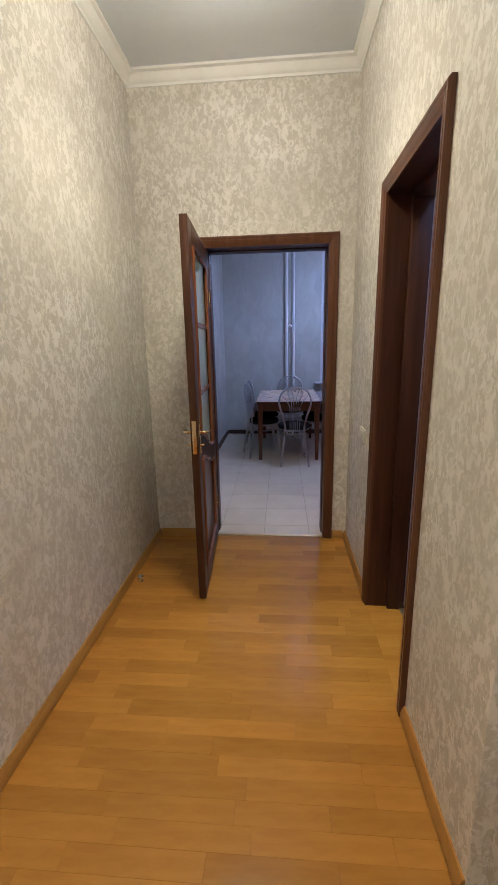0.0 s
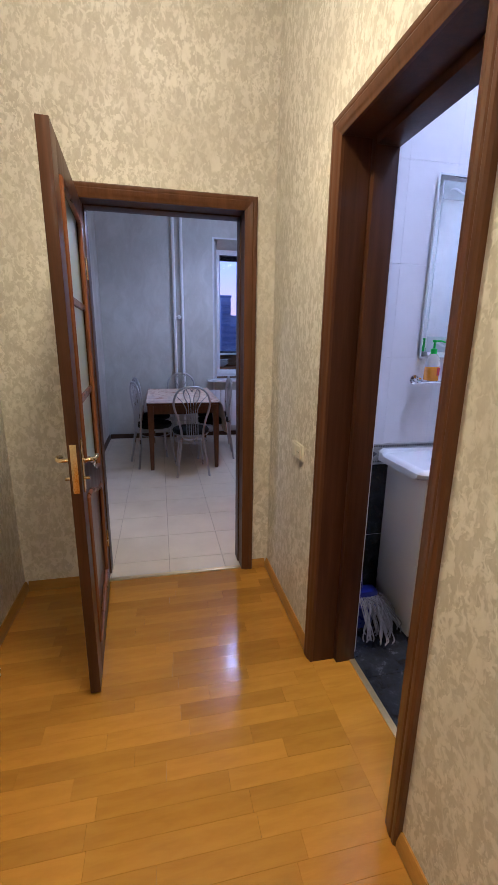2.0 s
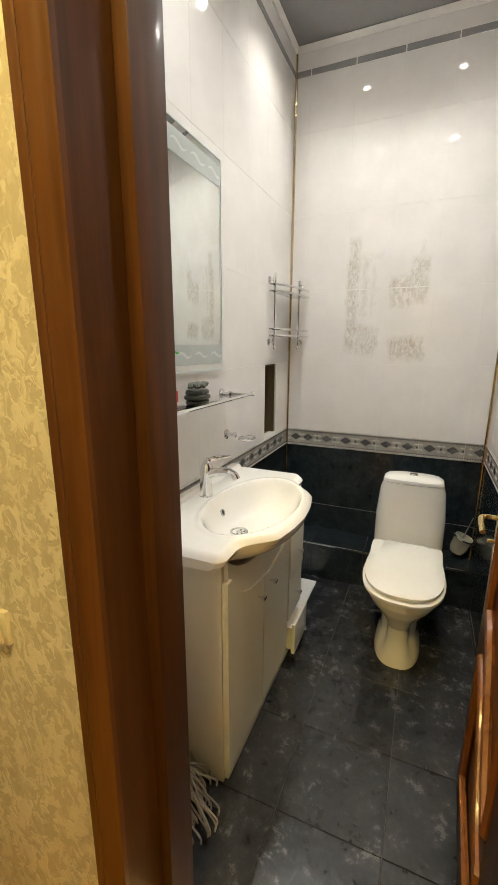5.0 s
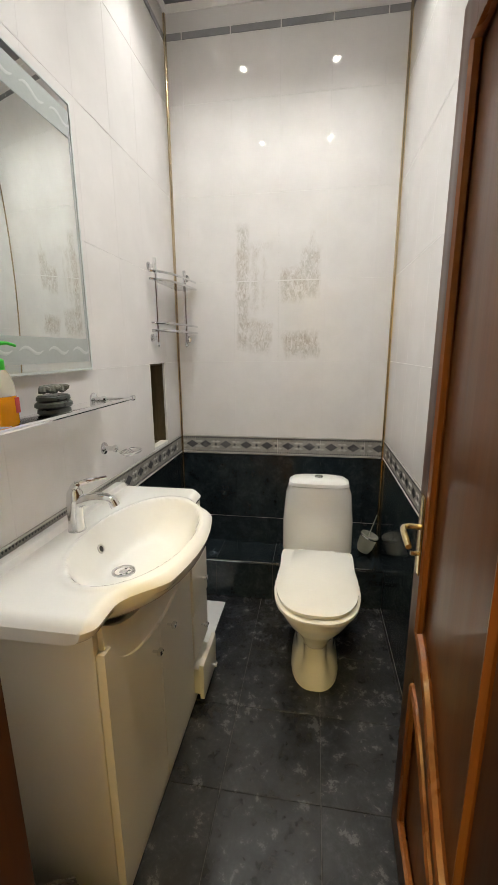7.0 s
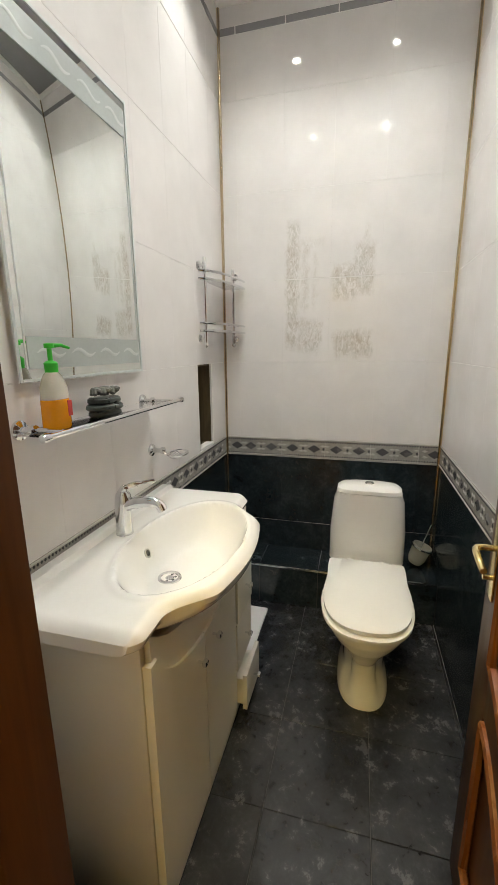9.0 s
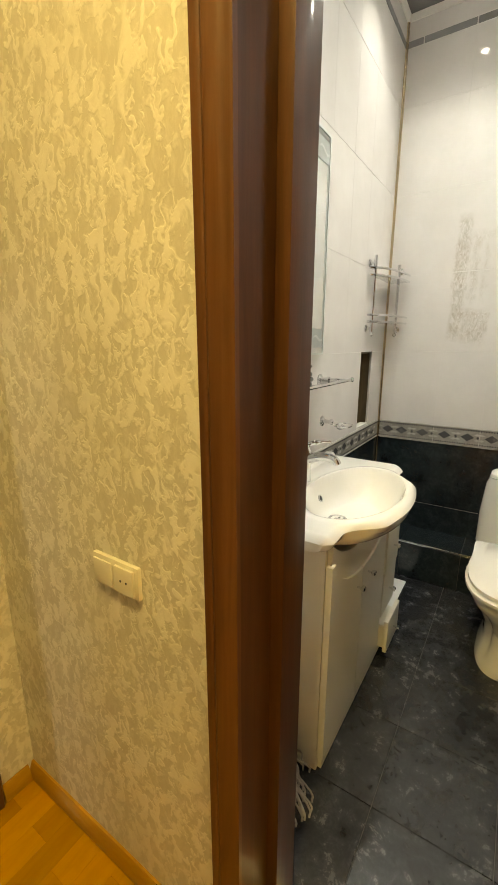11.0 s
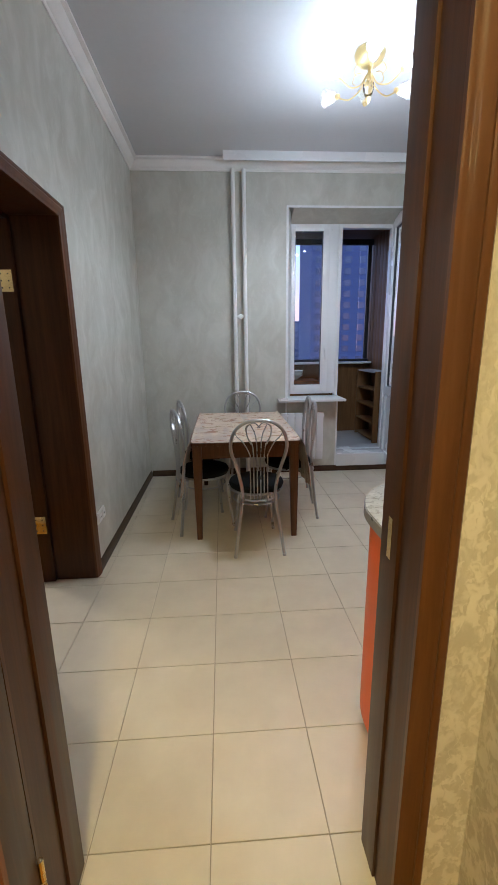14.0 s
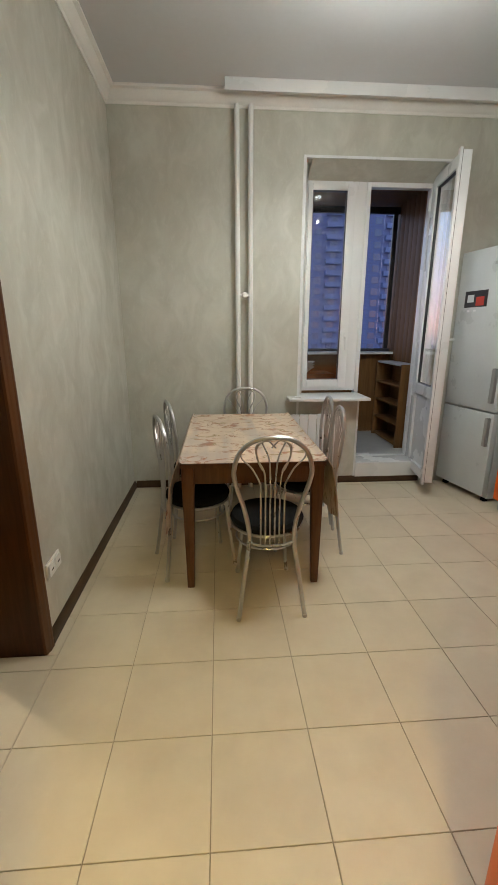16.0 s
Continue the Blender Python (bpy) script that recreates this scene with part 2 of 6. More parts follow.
M_BGREY = plain("border_grey", (0.10, 0.10, 0.105), 0.25)
M_STRIP = plain("strip_grey", (0.30, 0.30, 0.31), 0.2)
M_BALFLOOR = plain("balcony_floor", (0.42, 0.42, 0.42), 0.5, 0, 0, 0.08, 8)


def glass(name, color=(1, 1, 1), rough=0.0, alpha=1.0):
    m = Mat(name, rough, 0, 0, color)
    m.b.inputs["Transmission Weight"].default_value = alpha
    m.b.inputs["IOR"].default_value = 1.45
    return m.m


M_GLASS = glass("clear_glass")
M_FROST = glass("frosted_glass", (0.72, 0.83, 0.74), 0.45, 0.75)
M_MIRROR = Mat("mirror", 0.01, 1.0, 0, (0.86, 0.9, 0.88)).m
M_ETCH = plain("etched_mirror", (0.50, 0.55, 0.54), 0.4, 0.3)
M_ETCHW = plain("etched_white", (0.66, 0.70, 0.69), 0.5)


def glow(name, color, strength):
    m = Mat(name, 0.4, 0, 0, color)
    m.b.inputs["Emission Color"].default_value = (*color, 1)
    m.b.inputs["Emission Strength"].default_value = strength
    return m.m


M_BULB = glow("lit_bulb", (0.9, 0.95, 1.0), 14)
M_SPOT = glow("lit_spot", (1.0, 0.97, 0.92), 110)
M_DIFF = glow("lit_diffuser", (1.0, 0.8, 0.55), 9)

# ---- shaping ----


def mesh_of(name, bm, material, smooth=True):
    bmesh.ops.recalc_face_normals(bm, faces=bm.faces)
    me = bpy.data.meshes.new(name)
    if smooth:
        for f in bm.faces:
            f.smooth = True
        for e in bm.edges:
            if len(e.link_faces) == 2 and e.calc_face_angle(0) > 0.6:
                e.smooth = False
    bm.to_mesh(me)
    bm.free()
    me.materials.append(material.m if isinstance(material, Mat) else material)
    return me


def part(name, bm, material, parent=None, label=""):
    ob = new(name, mesh_of(name, bm, material))
    ob.parent = parent
    return tagged(ob, label)


def thing(name, label, category, group="", at=(0, 0, 0), turn=0, kind=""):
    ob = new(name)
    ob.location, ob.rotation_euler = at, (0, 0, radians(turn))
    return tagged(ob, label, category, group, kind)


def box(bm, x0, x1, y0, y1, z0, z1, bev=0.0):
    vs = [bm.verts.new((x, y, z)) for x in (x0, x1) for y in (y0, y1) for z in (z0, z1)]
    fs = [bm.faces.new([vs[i] for i in q]) for q in ((0, 1, 3, 2), (4, 6, 7, 5), (0, 4, 5, 1), (2, 3, 7, 6), (0, 2, 6, 4), (1, 5, 7, 3))]
    if bev:
        es = list({e for f in fs for e in f.edges})
        bmesh.ops.bevel(bm, geom=es, offset=bev, segments=2, affect="EDGES", profile=0.6)
    return bm


def slab(*a, bev=0.0):
    return box(bmesh.new(), *a, bev=bev)


def boxes(rows, bev=0.0):
    bm = bmesh.new()
    for r in rows:
        box(bm, *r, bev=bev)
    return bm


def setting(name, bm, material, label=""):
    ob = part(name, bm, material, None, label)
    return tagged(ob, kind="structure")


def tube(bm, pts, r, sides=8, closed=False):
    pts = [Vector(p) for p in pts]
    n = len(pts)
    rings = []
    side = None
    for i, p in enumerate(pts):
        a = pts[(i - 1) % n] if closed or i else p
        b = pts[(i + 1) % n] if closed or i < n - 1 else p
        d = (b - a).normalized()
        if side is None:
            side = d.orthogonal().normalized()
        side = (side - d * side.dot(d)).normalized()
        up = d.cross(side)
        rr = r[i] if isinstance(r, (list, tuple)) else r
        rings.append([bm.verts.new(p + rr * (math.cos(2 * math.pi * k / sides) * side + math.sin(2 * math.pi * k / sides) * up)) for k in range(sides)])
    for i in range(n if closed else n - 1):
        for k in range(sides):
            a, b = rings[i], rings[(i + 1) % n]
            bm.faces.new((a[k], a[(k + 1) % sides], b[(k + 1) % sides], b[k]))
    if not closed:
        bm.faces.new(rings[0][::-1])
        bm.faces.new(rings[-1])
    return bm


def curve(points, steps=6):
    """Catmull-Rom through the points."""
    p = [Vector(q) for q in points]
    p = [2 * p[0] - p[1]] + p + [2 * p[-1] - p[-2]]
    out = []
    for i in range(1, len(p) - 2):
        for s in range(steps):
            t = s / steps
            out.append(0.5 * (2 * p[i] + (p[i + 1] - p[i - 1]) * t + (2 * p[i - 1] - 5 * p[i] + 4 * p[i + 1] - p[i + 2]) * t * t + (3 * p[i] - p[i - 1] - 3 * p[i + 1] + p[i + 2]) * t ** 3))
    return out + [p[-2]]


def loft(bm, rings, sides=32, caps=(True, True)):
    """Rings (z, cx, cy, rx, ry, power): superellipses stacked up."""
    rows = []
    for z, cx, cy, rx, ry, power in rings:
        row = []
        for k in range(sides):
            a = 2 * math.pi * k / sides
            c, s = math.cos(a), math.sin(a)
            row.append(bm.verts.new((cx + rx * math.copysign(abs(c) ** (2 / power), c), cy + ry * math.copysign(abs(s) ** (2 / power), s), z)))
        rows.append(row)
    for a, b in zip(rows, rows[1:]):
        for k in range(sides):
            bm.faces.new((a[k], a[(k + 1) % sides], b[(k + 1) % sides], b[k]))
    if caps[0]:
        bm.faces.new(rows[0][::-1])
    if caps[1]:
        bm.faces.new(rows[-1])
    return bm


def lathe(bm, profile, cx=0, cy=0, sides=20):
    return loft(bm, [(z, cx, cy, max(r, 0.0004), max(r, 0.0004), 2) for r, z in profile], sides)


def extrude(bm, outline, y0, y1):
    """An outline of (x, z) given a depth along y."""
    a = [bm.verts.new((x, y0, z)) for x, z in outline]
    b = [bm.verts.new((x, y1, z)) for x, z in outline]
    bm.faces.new(a)
    bm.faces.new(b[::-1])
    for i in range(len(a)):
        j = (i + 1) % len(a)
        bm.faces.new((a[i], b[i], b[j], a[j]))
    return bm


def turned(bm, m):
    bmesh.ops.transform(bm, matrix=m, verts=bm.verts)
    return bm


def sweep_loop(name, x0, x1, y0, y1, profile, material, gaps=None):
    """A moulding round a room: profile of (inward, z)."""
    bm = bmesh.new()
    rows = [[bm.verts.new((x, y, z)) for x, y in ((x0 + o, y0 + o), (x1 - o, y0 + o), (x1 - o, y1 - o), (x0 + o, y1 - o))] for o, z in profile]
    for i in range(len(rows)):
        a, b = rows[i], rows[(i + 1) % len(rows)]
        for k in range(4):
            bm.faces.new((a[k], a[(k + 1) % 4], b[(k + 1) % 4], b[k]))
    return setting(name, bm, material)


CORNICE = [(o * 0.75, z * 0.78) for o, z in [(0.0, 0.0), (0.012, 0.0), (0.02, 0.022), (0.035, 0.03), (0.05, 0.055), (0.075, 0.08), (0.08, 0.095), (0.11, 0.105), (0.11, 0.128), (0.0, 0.128)]]


def casing(parent, w, h, m, material, cw=0.066, th=0.022, name="casing"):
    """Three mitred boards of moulded casing round an opening w by h, standing proud towards -y."""
    prof = [(0, 0), (0, -th * 0.5), (0.006, -th * 0.62), (0.016, -th * 0.68), (0.022, -th * 0.85), (cw * 0.6, -th * 0.98), (cw * 0.68, -th * 0.86), (cw * 0.76, -th), (cw - 0.006, -th), (cw, -th * 0.7), (cw, 0)]
    path = [lambda o: (-o, 0), lambda o: (-o, h + o), lambda o: (w + o, h + o), lambda o: (w + o, 0)]
    for i in range(3):
        bm = bmesh.new()
        a = [bm.verts.new((path[i](o)[0], d, path[i](o)[1])) for o, d in prof]
        b = [bm.verts.new((path[i + 1](o)[0], d, path[i + 1](o)[1])) for o, d in prof]
        bm.faces.new(a)
        bm.faces.new(b[::-1])
        for k in range(len(a)):
            j = (k + 1) % len(a)
            bm.faces.new((a[k], b[k], b[j], a[j]))
        part(name, turned(bm, m), material, parent)


def lever(parent, x, z, side, sign):
    """A brass plate with a lever handle on the face y = side; the lever points along sign * x."""
    s = math.copysign(1, side)
    h = part("door_handle", slab(x - 0.018, x + 0.018, side, side + s * 0.005, z - 0.12, z + 0.08, bev=0.002), M_GOLD, parent, "brass door handle with a lever")
    bm = tube(bmesh.new(), curve([(x, side + s * 0.004, z), (x, side + s * 0.03, z), (x + sign * 0.010, side + s * 0.044, z), (x + sign * 0.04, side + s * 0.048, z + 0.002), (x + sign * 0.092, side + s * 0.045, z - 0.010)]), 0.007, 10)
    part("lever", bm, M_GOLD, h)
    part("key", tube(bmesh.new(), [(x, side, z - 0.07), (x, side + s * 0.022, z - 0.07)], 0.006, 8), M_GOLD, h)
    return h


def door_leaf(parent, w, h, m, glazed, z0=0.012):
    """A leaf hinged at x = 0 that reaches to x = w, 40 mm thick, with a dipping middle rail."""
    leaf = new("leaf")
    leaf.parent = parent
    leaf.matrix_basis = m
    st, t = 0.105, 0.02
    part("stile", slab(0, st, -t, t, z0, h, bev=0.003), M_DOOR, leaf)
    part("stile", slab(w - st, w, -t, t, z0, h, bev=0.003), M_DOOR, leaf)
    part("rail", slab(st + 0.0005, w - st - 0.0005, -t, t, h - 0.11, h, bev=0.002), M_DOOR, leaf)
    part("rail", slab(st + 0.0005, w - st - 0.0005, -t, t, z0, 0.16, bev=0.002), M_DOOR, leaf)

    def dip(x, hinge, free):
        u = (x - st) / (w - 2 * st)
        return hinge + (free - hinge) * (0.5 - 0.5 * math.cos(math.pi * u))

    ta, tb, la, lb = (0.775, 0.95, 0.69, 0.83) if glazed else (0.46, 0.74, 0.38, 0.61)
    xs = [st + 0.0005 + (w - 2 * st - 0.001) * i / 16 for i in range(17)]
    top = [(x, dip(x, ta, tb)) for x in xs]
    low = [(x, dip(x, la, lb)) for x in xs]
    part("middle_rail", extrude(bmesh.new(), low + top[::-1], -t, t), M_DOOR, leaf)
    for s in (-1, 1):
        for line, bottom, high in ((low, 0.17, None), (None, None, h - 0.12)):
            if line:
                pts = [(x, s * t, z - 0.012) for x, z in line]
                pts = [(st + 0.012, s * t, bottom)] + [(min(max(x, st + 0.012), w - st - 0.012), y, z) for x, y, z in pts] + [(w - st - 0.012, s * t, bottom)]
            else:
                pts = [(min(max(x, st + 0.012), w - st - 0.012), s * t, z + 0.012) for x, z in top]
                pts = [(st + 0.012, s * t, high)] + pts + [(w - st - 0.012, s * t, high)]
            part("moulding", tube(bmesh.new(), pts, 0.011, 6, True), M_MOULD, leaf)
    part("panel", extrude(bmesh.new(), [(st, 0.155)] + [(x, z + 0.002) for x, z in low] + [(w - st, 0.155)], -0.008, 0.008), M_CASE, leaf)
    if glazed:
        z = [h - 0.11 + (0.80 - h + 0.11) * k / 3 for k in range(4)]
        for k in range(3):
            pane = slab(st - 0.004, w - st + 0.004, -0.003, 0.003, z[k + 1] - 0.001 if k < 2 else 0.77, z[k] + (0.004 if k == 0 else -0.001))
            part("pane", pane, M_FROST, leaf, "frosted greenish pane")
        for k in (1, 2):
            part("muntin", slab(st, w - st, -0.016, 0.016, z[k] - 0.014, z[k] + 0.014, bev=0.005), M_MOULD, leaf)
    else:
        part("panel", extrude(bmesh.new(), [(x, z - 0.002) for x, z in top] + [(w - st, h - 0.1), (st, h - 0.1)], -0.009, 0.009), M_CASE, leaf)
    return leaf

# ---- structure ----
CX0, CX1, CY0, CY1, CH = -0.865, 0.57, -1.6, 3.15, 3.075     # corridor
BX0, BX1, BY0, BY1, BH = 0.79, 2.722, 1.515, 2.706, 3.06      # bathroom
KX0, KX1, KY0, KY1, KH = -0.812, 2.86, 3.33, 6.925, 3.175      # kitchen
DK = (-0.41, 0.40, 2.07)                                      # kitchen doorway: x, x, height
DB = (1.668, 2.315, 2.085)                                    # bathroom doorway: y, y, height
DR = (4.03, 4.835, 2.09)                                      # doorway in the kitchen's side wall
WY = 7.12                                                     # plane of the window frames

setting("floor", boxes([(-6.3, 0.745, -1.9, 3.165, -0.12, -0.008)]), M_GROUTK, "subfloor under honey parquet")
setting("floor", boxes([(0.752, 3.0, 1.3, 2.9, -0.12, -0.006)]), M_GROUTD, "dark grouted bathroom floor")
setting("floor", boxes([(KX0 - 0.33, 3.0, 3.17, 7.3, -0.12, -0.005)]), M_GROUTK, "grouted kitchen floor")

setting("wall_corridor_left", boxes([(CX0 - 0.2, CX0, CY0 - 0.2, CY1, -0.1, 3.3)]), M_WALL, "beige shimmering wallpaper with curled flakes")
for q in ((CX1, 0.78, 1.065, DB[0] - 0.012, -0.1, 3.3), (CX1, 0.78, DB[1] + 0.012, CY1, -0.1, 3.3), (CX1, 0.78, DB[0] - 0.012, DB[1] + 0.012, DB[2] + 0.012, 3.3), (0.62, 0.78, CY0 - 0.2, 1.065, -0.1, 3.3)):
    setting("wall_corridor_right", slab(*q), M_WALL, "beige shimmering wallpaper with curled flakes")

setting("wall_corridor_end", boxes([(CX0, CX1, CY0 - 0.2, CY0, -0.1, 3.3)]), M_WALL, "beige wallpapered wall")
setting("wall_kitchen_door", boxes([(CX0 - 0.2, DK[0] - 0.012, CY1, 3.24, -0.1, 3.3), (DK[1] + 0.012, 0.78, CY1, 3.24, -0.1, 3.3), (DK[0] - 0.012, DK[1] + 0.012, CY1, 3.24, DK[2] + 0.012, 3.3)]), M_WALL, "beige shimmering wallpaper round the kitchen doorway")
setting("wall_kitchen_front", boxes([(KX0 - 0.2, DK[0] - 0.012, 3.24, KY0, -0.1, 3.3), (DK[1] + 0.012, KX1 + 0.2, 3.24, KY0, -0.1, 3.3), (DK[0] - 0.012, DK[1] + 0.012, 3.24, KY0, DK[2] + 0.012, 3.3)]), M_KWALL, "grey green wallpapered kitchen wall")
setting("wall_kitchen_left", boxes([(KX0 - 0.33, KX0, KY0, DR[0] - 0.012, -0.1, 3.3), (KX0 - 0.33, KX0, DR[1] + 0.012, KY1 + 0.3, -0.1, 3.3), (KX0 - 0.33, KX0, DR[0] - 0.012, DR[1] + 0.012, DR[2] + 0.012, 3.3)]), M_KWALL, "grey green wallpaper with faint trowelled pattern")
setting("wall_kitchen_right", boxes([(KX1, KX1 + 0.2, KY0, KY1 + 0.3, -0.1, 3.3)]), M_KWALL, "grey green wallpapered wall")
WX0, WX1, WTOP = 0.728, 1.945, 2.765
bmw = boxes([(KX0 - 0.33, WX0, KY1, WY + 0.12, -0.1, 3.3), (WX1, KX1 + 0.2, KY1, WY + 0.12, -0.1, 3.3), (WX0, WX1, KY1, WY + 0.12, WTOP, 3.3), (WX0, 1.285, KY1, WY + 0.12, -0.1, 0.82), (1.285, WX1, KY1 + 0.004, WY + 0.12, -0.1, 0.055)])
setting("wall_kitchen_window", bmw, M_KWALL, "grey green wallpapered wall with the window and balcony door")
# splayed reveals
bm = bmesh.new()
for q in (((WX0, KY1 - 0.002), (WX0 + 0.062, WY), (WX0 - 0.02, WY), (WX0 - 0.02, KY1 - 0.002)), ((WX1, KY1 - 0.002), (WX1 + 0.02, KY1 - 0.002), (WX1 + 0.02, WY), (WX1 - 0.045, WY))):
    a = [bm.verts.new((x, y, 0.2)) for x, y in q]
    b = [bm.verts.new((x, y, WTOP)) for x, y in q]
    bm.faces.new(a), bm.faces.new(b)
    for k in range(4):
        bm.faces.new((a[k], a[(k + 1) % 4], b[(k + 1) % 4], b[k]))
setting("window_reveal", bm, M_WHITE, "pale painted splayed reveal")
bm = extrude(bmesh.new(), [(KY1 - 0.003, WTOP), (WY, WTOP - 0.10), (WY, WTOP + 0.02), (KY1 - 0.003, WTOP + 0.02)], 0, WX1 - WX0 - 0.11)
setting("window_reveal", turned(bm, Matrix(((0, 1, 0, WX0 + 0.055), (1, 0, 0, 0), (0, 0, 1, 0), (0, 0, 0, 1)))), M_KWALL, "shaded soffit above the window")
setting("trim", boxes([(WX0 - 0.018, WX0 + 0.004, KY1 - 0.006, KY1 + 0.02, 0.84, WTOP + 0.016), (WX0 + 0.004, WX1 + 0.012, KY1 - 0.006, KY1 + 0.02, WTOP - 0.003, WTOP + 0.016), (WX1 - 0.004, WX1 + 0.012, KY1 - 0.005, KY1 + 0.02, 0.07, WTOP - 0.003), (1.283, 1.3, KY1 - 0.006, KY1 + 0.02, 0.06, 0.82)]), M_PVC, "white corner beads round the opening")
setting("trim", boxes([(1.302, 1.94, KY1 - 0.012, WY + 0.02, 0.056, 0.198)], 0.004), M_PVC, "white plastic step of the balcony door")

setting("wall_bathroom_left", boxes([(0.795, 2.295, BY1 + 0.0015, BY1 + 0.2, -0.1, 3.3), (2.5, 2.95, BY1 + 0.0015, BY1 + 0.2, -0.1, 3.3), (2.295, 2.5, BY1 + 0.0015, BY1 + 0.2, -0.1, 0.915), (2.295, 2.5, BY1 + 0.0015, BY1 + 0.2, 1.345, 3.3)]), M_GROUTW)
setting("wall_bathroom_back", boxes([(BX1 + 0.0015, BX1 + 0.2, BY0 - 0.2, BY1 + 0.0015, -0.1, 3.3)]), M_GROUTW)
setting("wall_bathroom_right", boxes([(BX0 - 0.01, BX1 + 0.0015, BY0 - 0.2, BY0 - 0.0015, -0.1, 3.3)]), M_GROUTW)
setting("wall_bathroom_front", boxes([(0.7805, 0.789, BY0 - 0.0015, DB[0] - 0.02, -0.1, 3.3), (0.7805, 0.789, DB[1] + 0.02, BY1 + 0.0015, -0.1, 3.3), (0.7805, 0.789, DB[0] - 0.02, DB[1] + 0.02, DB[2] + 0.02, 3.3)]), M_GROUTW)
M_NICHE = timber("rough_brown_board", (0.05, 0.035, 0.018), (0.10, 0.075, 0.04), (0.19, 0.15, 0.09), (9, 9, 1.5), 0.75, 0.0)
setting("niche_lining", boxes([(2.293, 2.31, BY1 + 0.012, BY1 + 0.19, 0.915, 1.345), (2.485, 2.502, BY1 + 0.012, BY1 + 0.19, 0.915, 1.345), (2.31, 2.485, BY1 + 0.17, BY1 + 0.19, 0.915, 1.345), (2.31, 2.485, BY1 + 0.012, BY1 + 0.17, 0.905, 0.925), (2.31, 2.485, BY1 + 0.012, BY1 + 0.17, 1.335, 1.35)]), M_NICHE, "rough brown lining of the open meter niche")
setting("niche_board", slab(2.37, 2.39, BY1 + 0.09, BY1 + 0.168, 0.926, 1.334, bev=0.004), M_NICHE, "upright wooden slat in the niche")
setting("niche_board", slab(2.42, 2.455, BY1 + 0.11, BY1 + 0.168, 0.926, 1.25, bev=0.004), M_NICHE, "upright wooden slat in the niche")

setting("ceiling_corridor", boxes([(CX0 - 0.2, 0.78, CY0 - 0.2, CY1 + 0.09, CH, CH + 0.1)]), M_CEIL, "pale grey satin stretch ceiling")
setting("ceiling_kitchen", boxes([(KX0 - 0.33, KX1 + 0.2, CY1 + 0.092, WY + 0.12, KH, KH + 0.12)]), M_KCEIL, "pale grey satin stretch ceiling")
setting("ceiling_bathroom", boxes([(0.785, 2.95, 1.3, 2.92, BH, BH + 0.1)]), M_BCEIL, "dark grey glossy stretch ceiling")
sweep_loop("cornice_corridor", CX0, CX1, CY0, CY1, [(o * 0.75, CH - 0.0748 + z * 0.75) for o, z in CORNICE], M_CORNICE)
sweep_loop("cornice_kitchen", KX0, KX1, KY0, KY1, [(o, KH - 0.0998 + z) for o, z in CORNICE], M_CORNICE)
sweep_loop("trim_bathroom_ceiling", BX0 + 0.001, BX1, BY0, BY1, [(0, BH - 0.03), (0.006, BH - 0.03), (0.02, BH - 0.004), (0, BH - 0.004)], M_CORNICE)


def skirting(name, rows, material, h=0.058, t=0.018):
    bm = bmesh.new()
    for x0, y0, x1, y1, nx, ny in rows:
        prof = [(0, 0.002), (t, 0.002), (t, h * 0.45), (t * 0.6, h * 0.8), (t * 0.35, h), (0, h)]
        a = [bm.verts.new((x0 + nx * o, y0 + ny * o, z)) for o, z in prof]
        b = [bm.verts.new((x1 + nx * o, y1 + ny * o, z)) for o, z in prof]
        bm.faces.new(a), bm.faces.new(b[::-1])
        for k in range(6):
            bm.faces.new((a[k], b[k], b[(k + 1) % 6], a[(k + 1) % 6]))
    return setting(name, bm, material)


skirting("baseboard", [(CX0, CY0, CX0, CY1, 1, 0), (CX1, 1.065, CX1, 1.60, -1, 0), (CX1, 2.385, CX1, CY1, -1, 0), (CX0 + 0.02, CY1, -0.478, CY1, 0, -1), (0.468, CY1, CX1 - 0.02, CY1, 0, -1)], M_SKIRT)
skirting("baseboard", [(KX0, KY0, KX0, 3.96, 1, 0), (KX0, 4.905, KX0, KY1, 1, 0), (KX0 + 0.02, KY1, 1.94, KY1, 0, -1), (KX0 + 0.02, KY0, -0.48, KY0, 0, 1)], M_DSKIRT, 0.065, 0.02)

# thresholds
setting("trim", slab(DK[0], DK[1], 3.155, 3.185, -0.004, 0.006, bev=0.003), M_STRIPG, "brass threshold strip")
setting("trim", slab(0.738, 0.765, DB[0] - 0.008, DB[1] - 0.02, -0.004, 0.006, bev=0.003), M_STRIPG, "brass threshold strip")
setting("trim", slab(-1.155, -1.13, DR[0], DR[1], -0.004, 0.005, bev=0.002), M_DSKIRT, "dark threshold strip")

# ---- doors ----


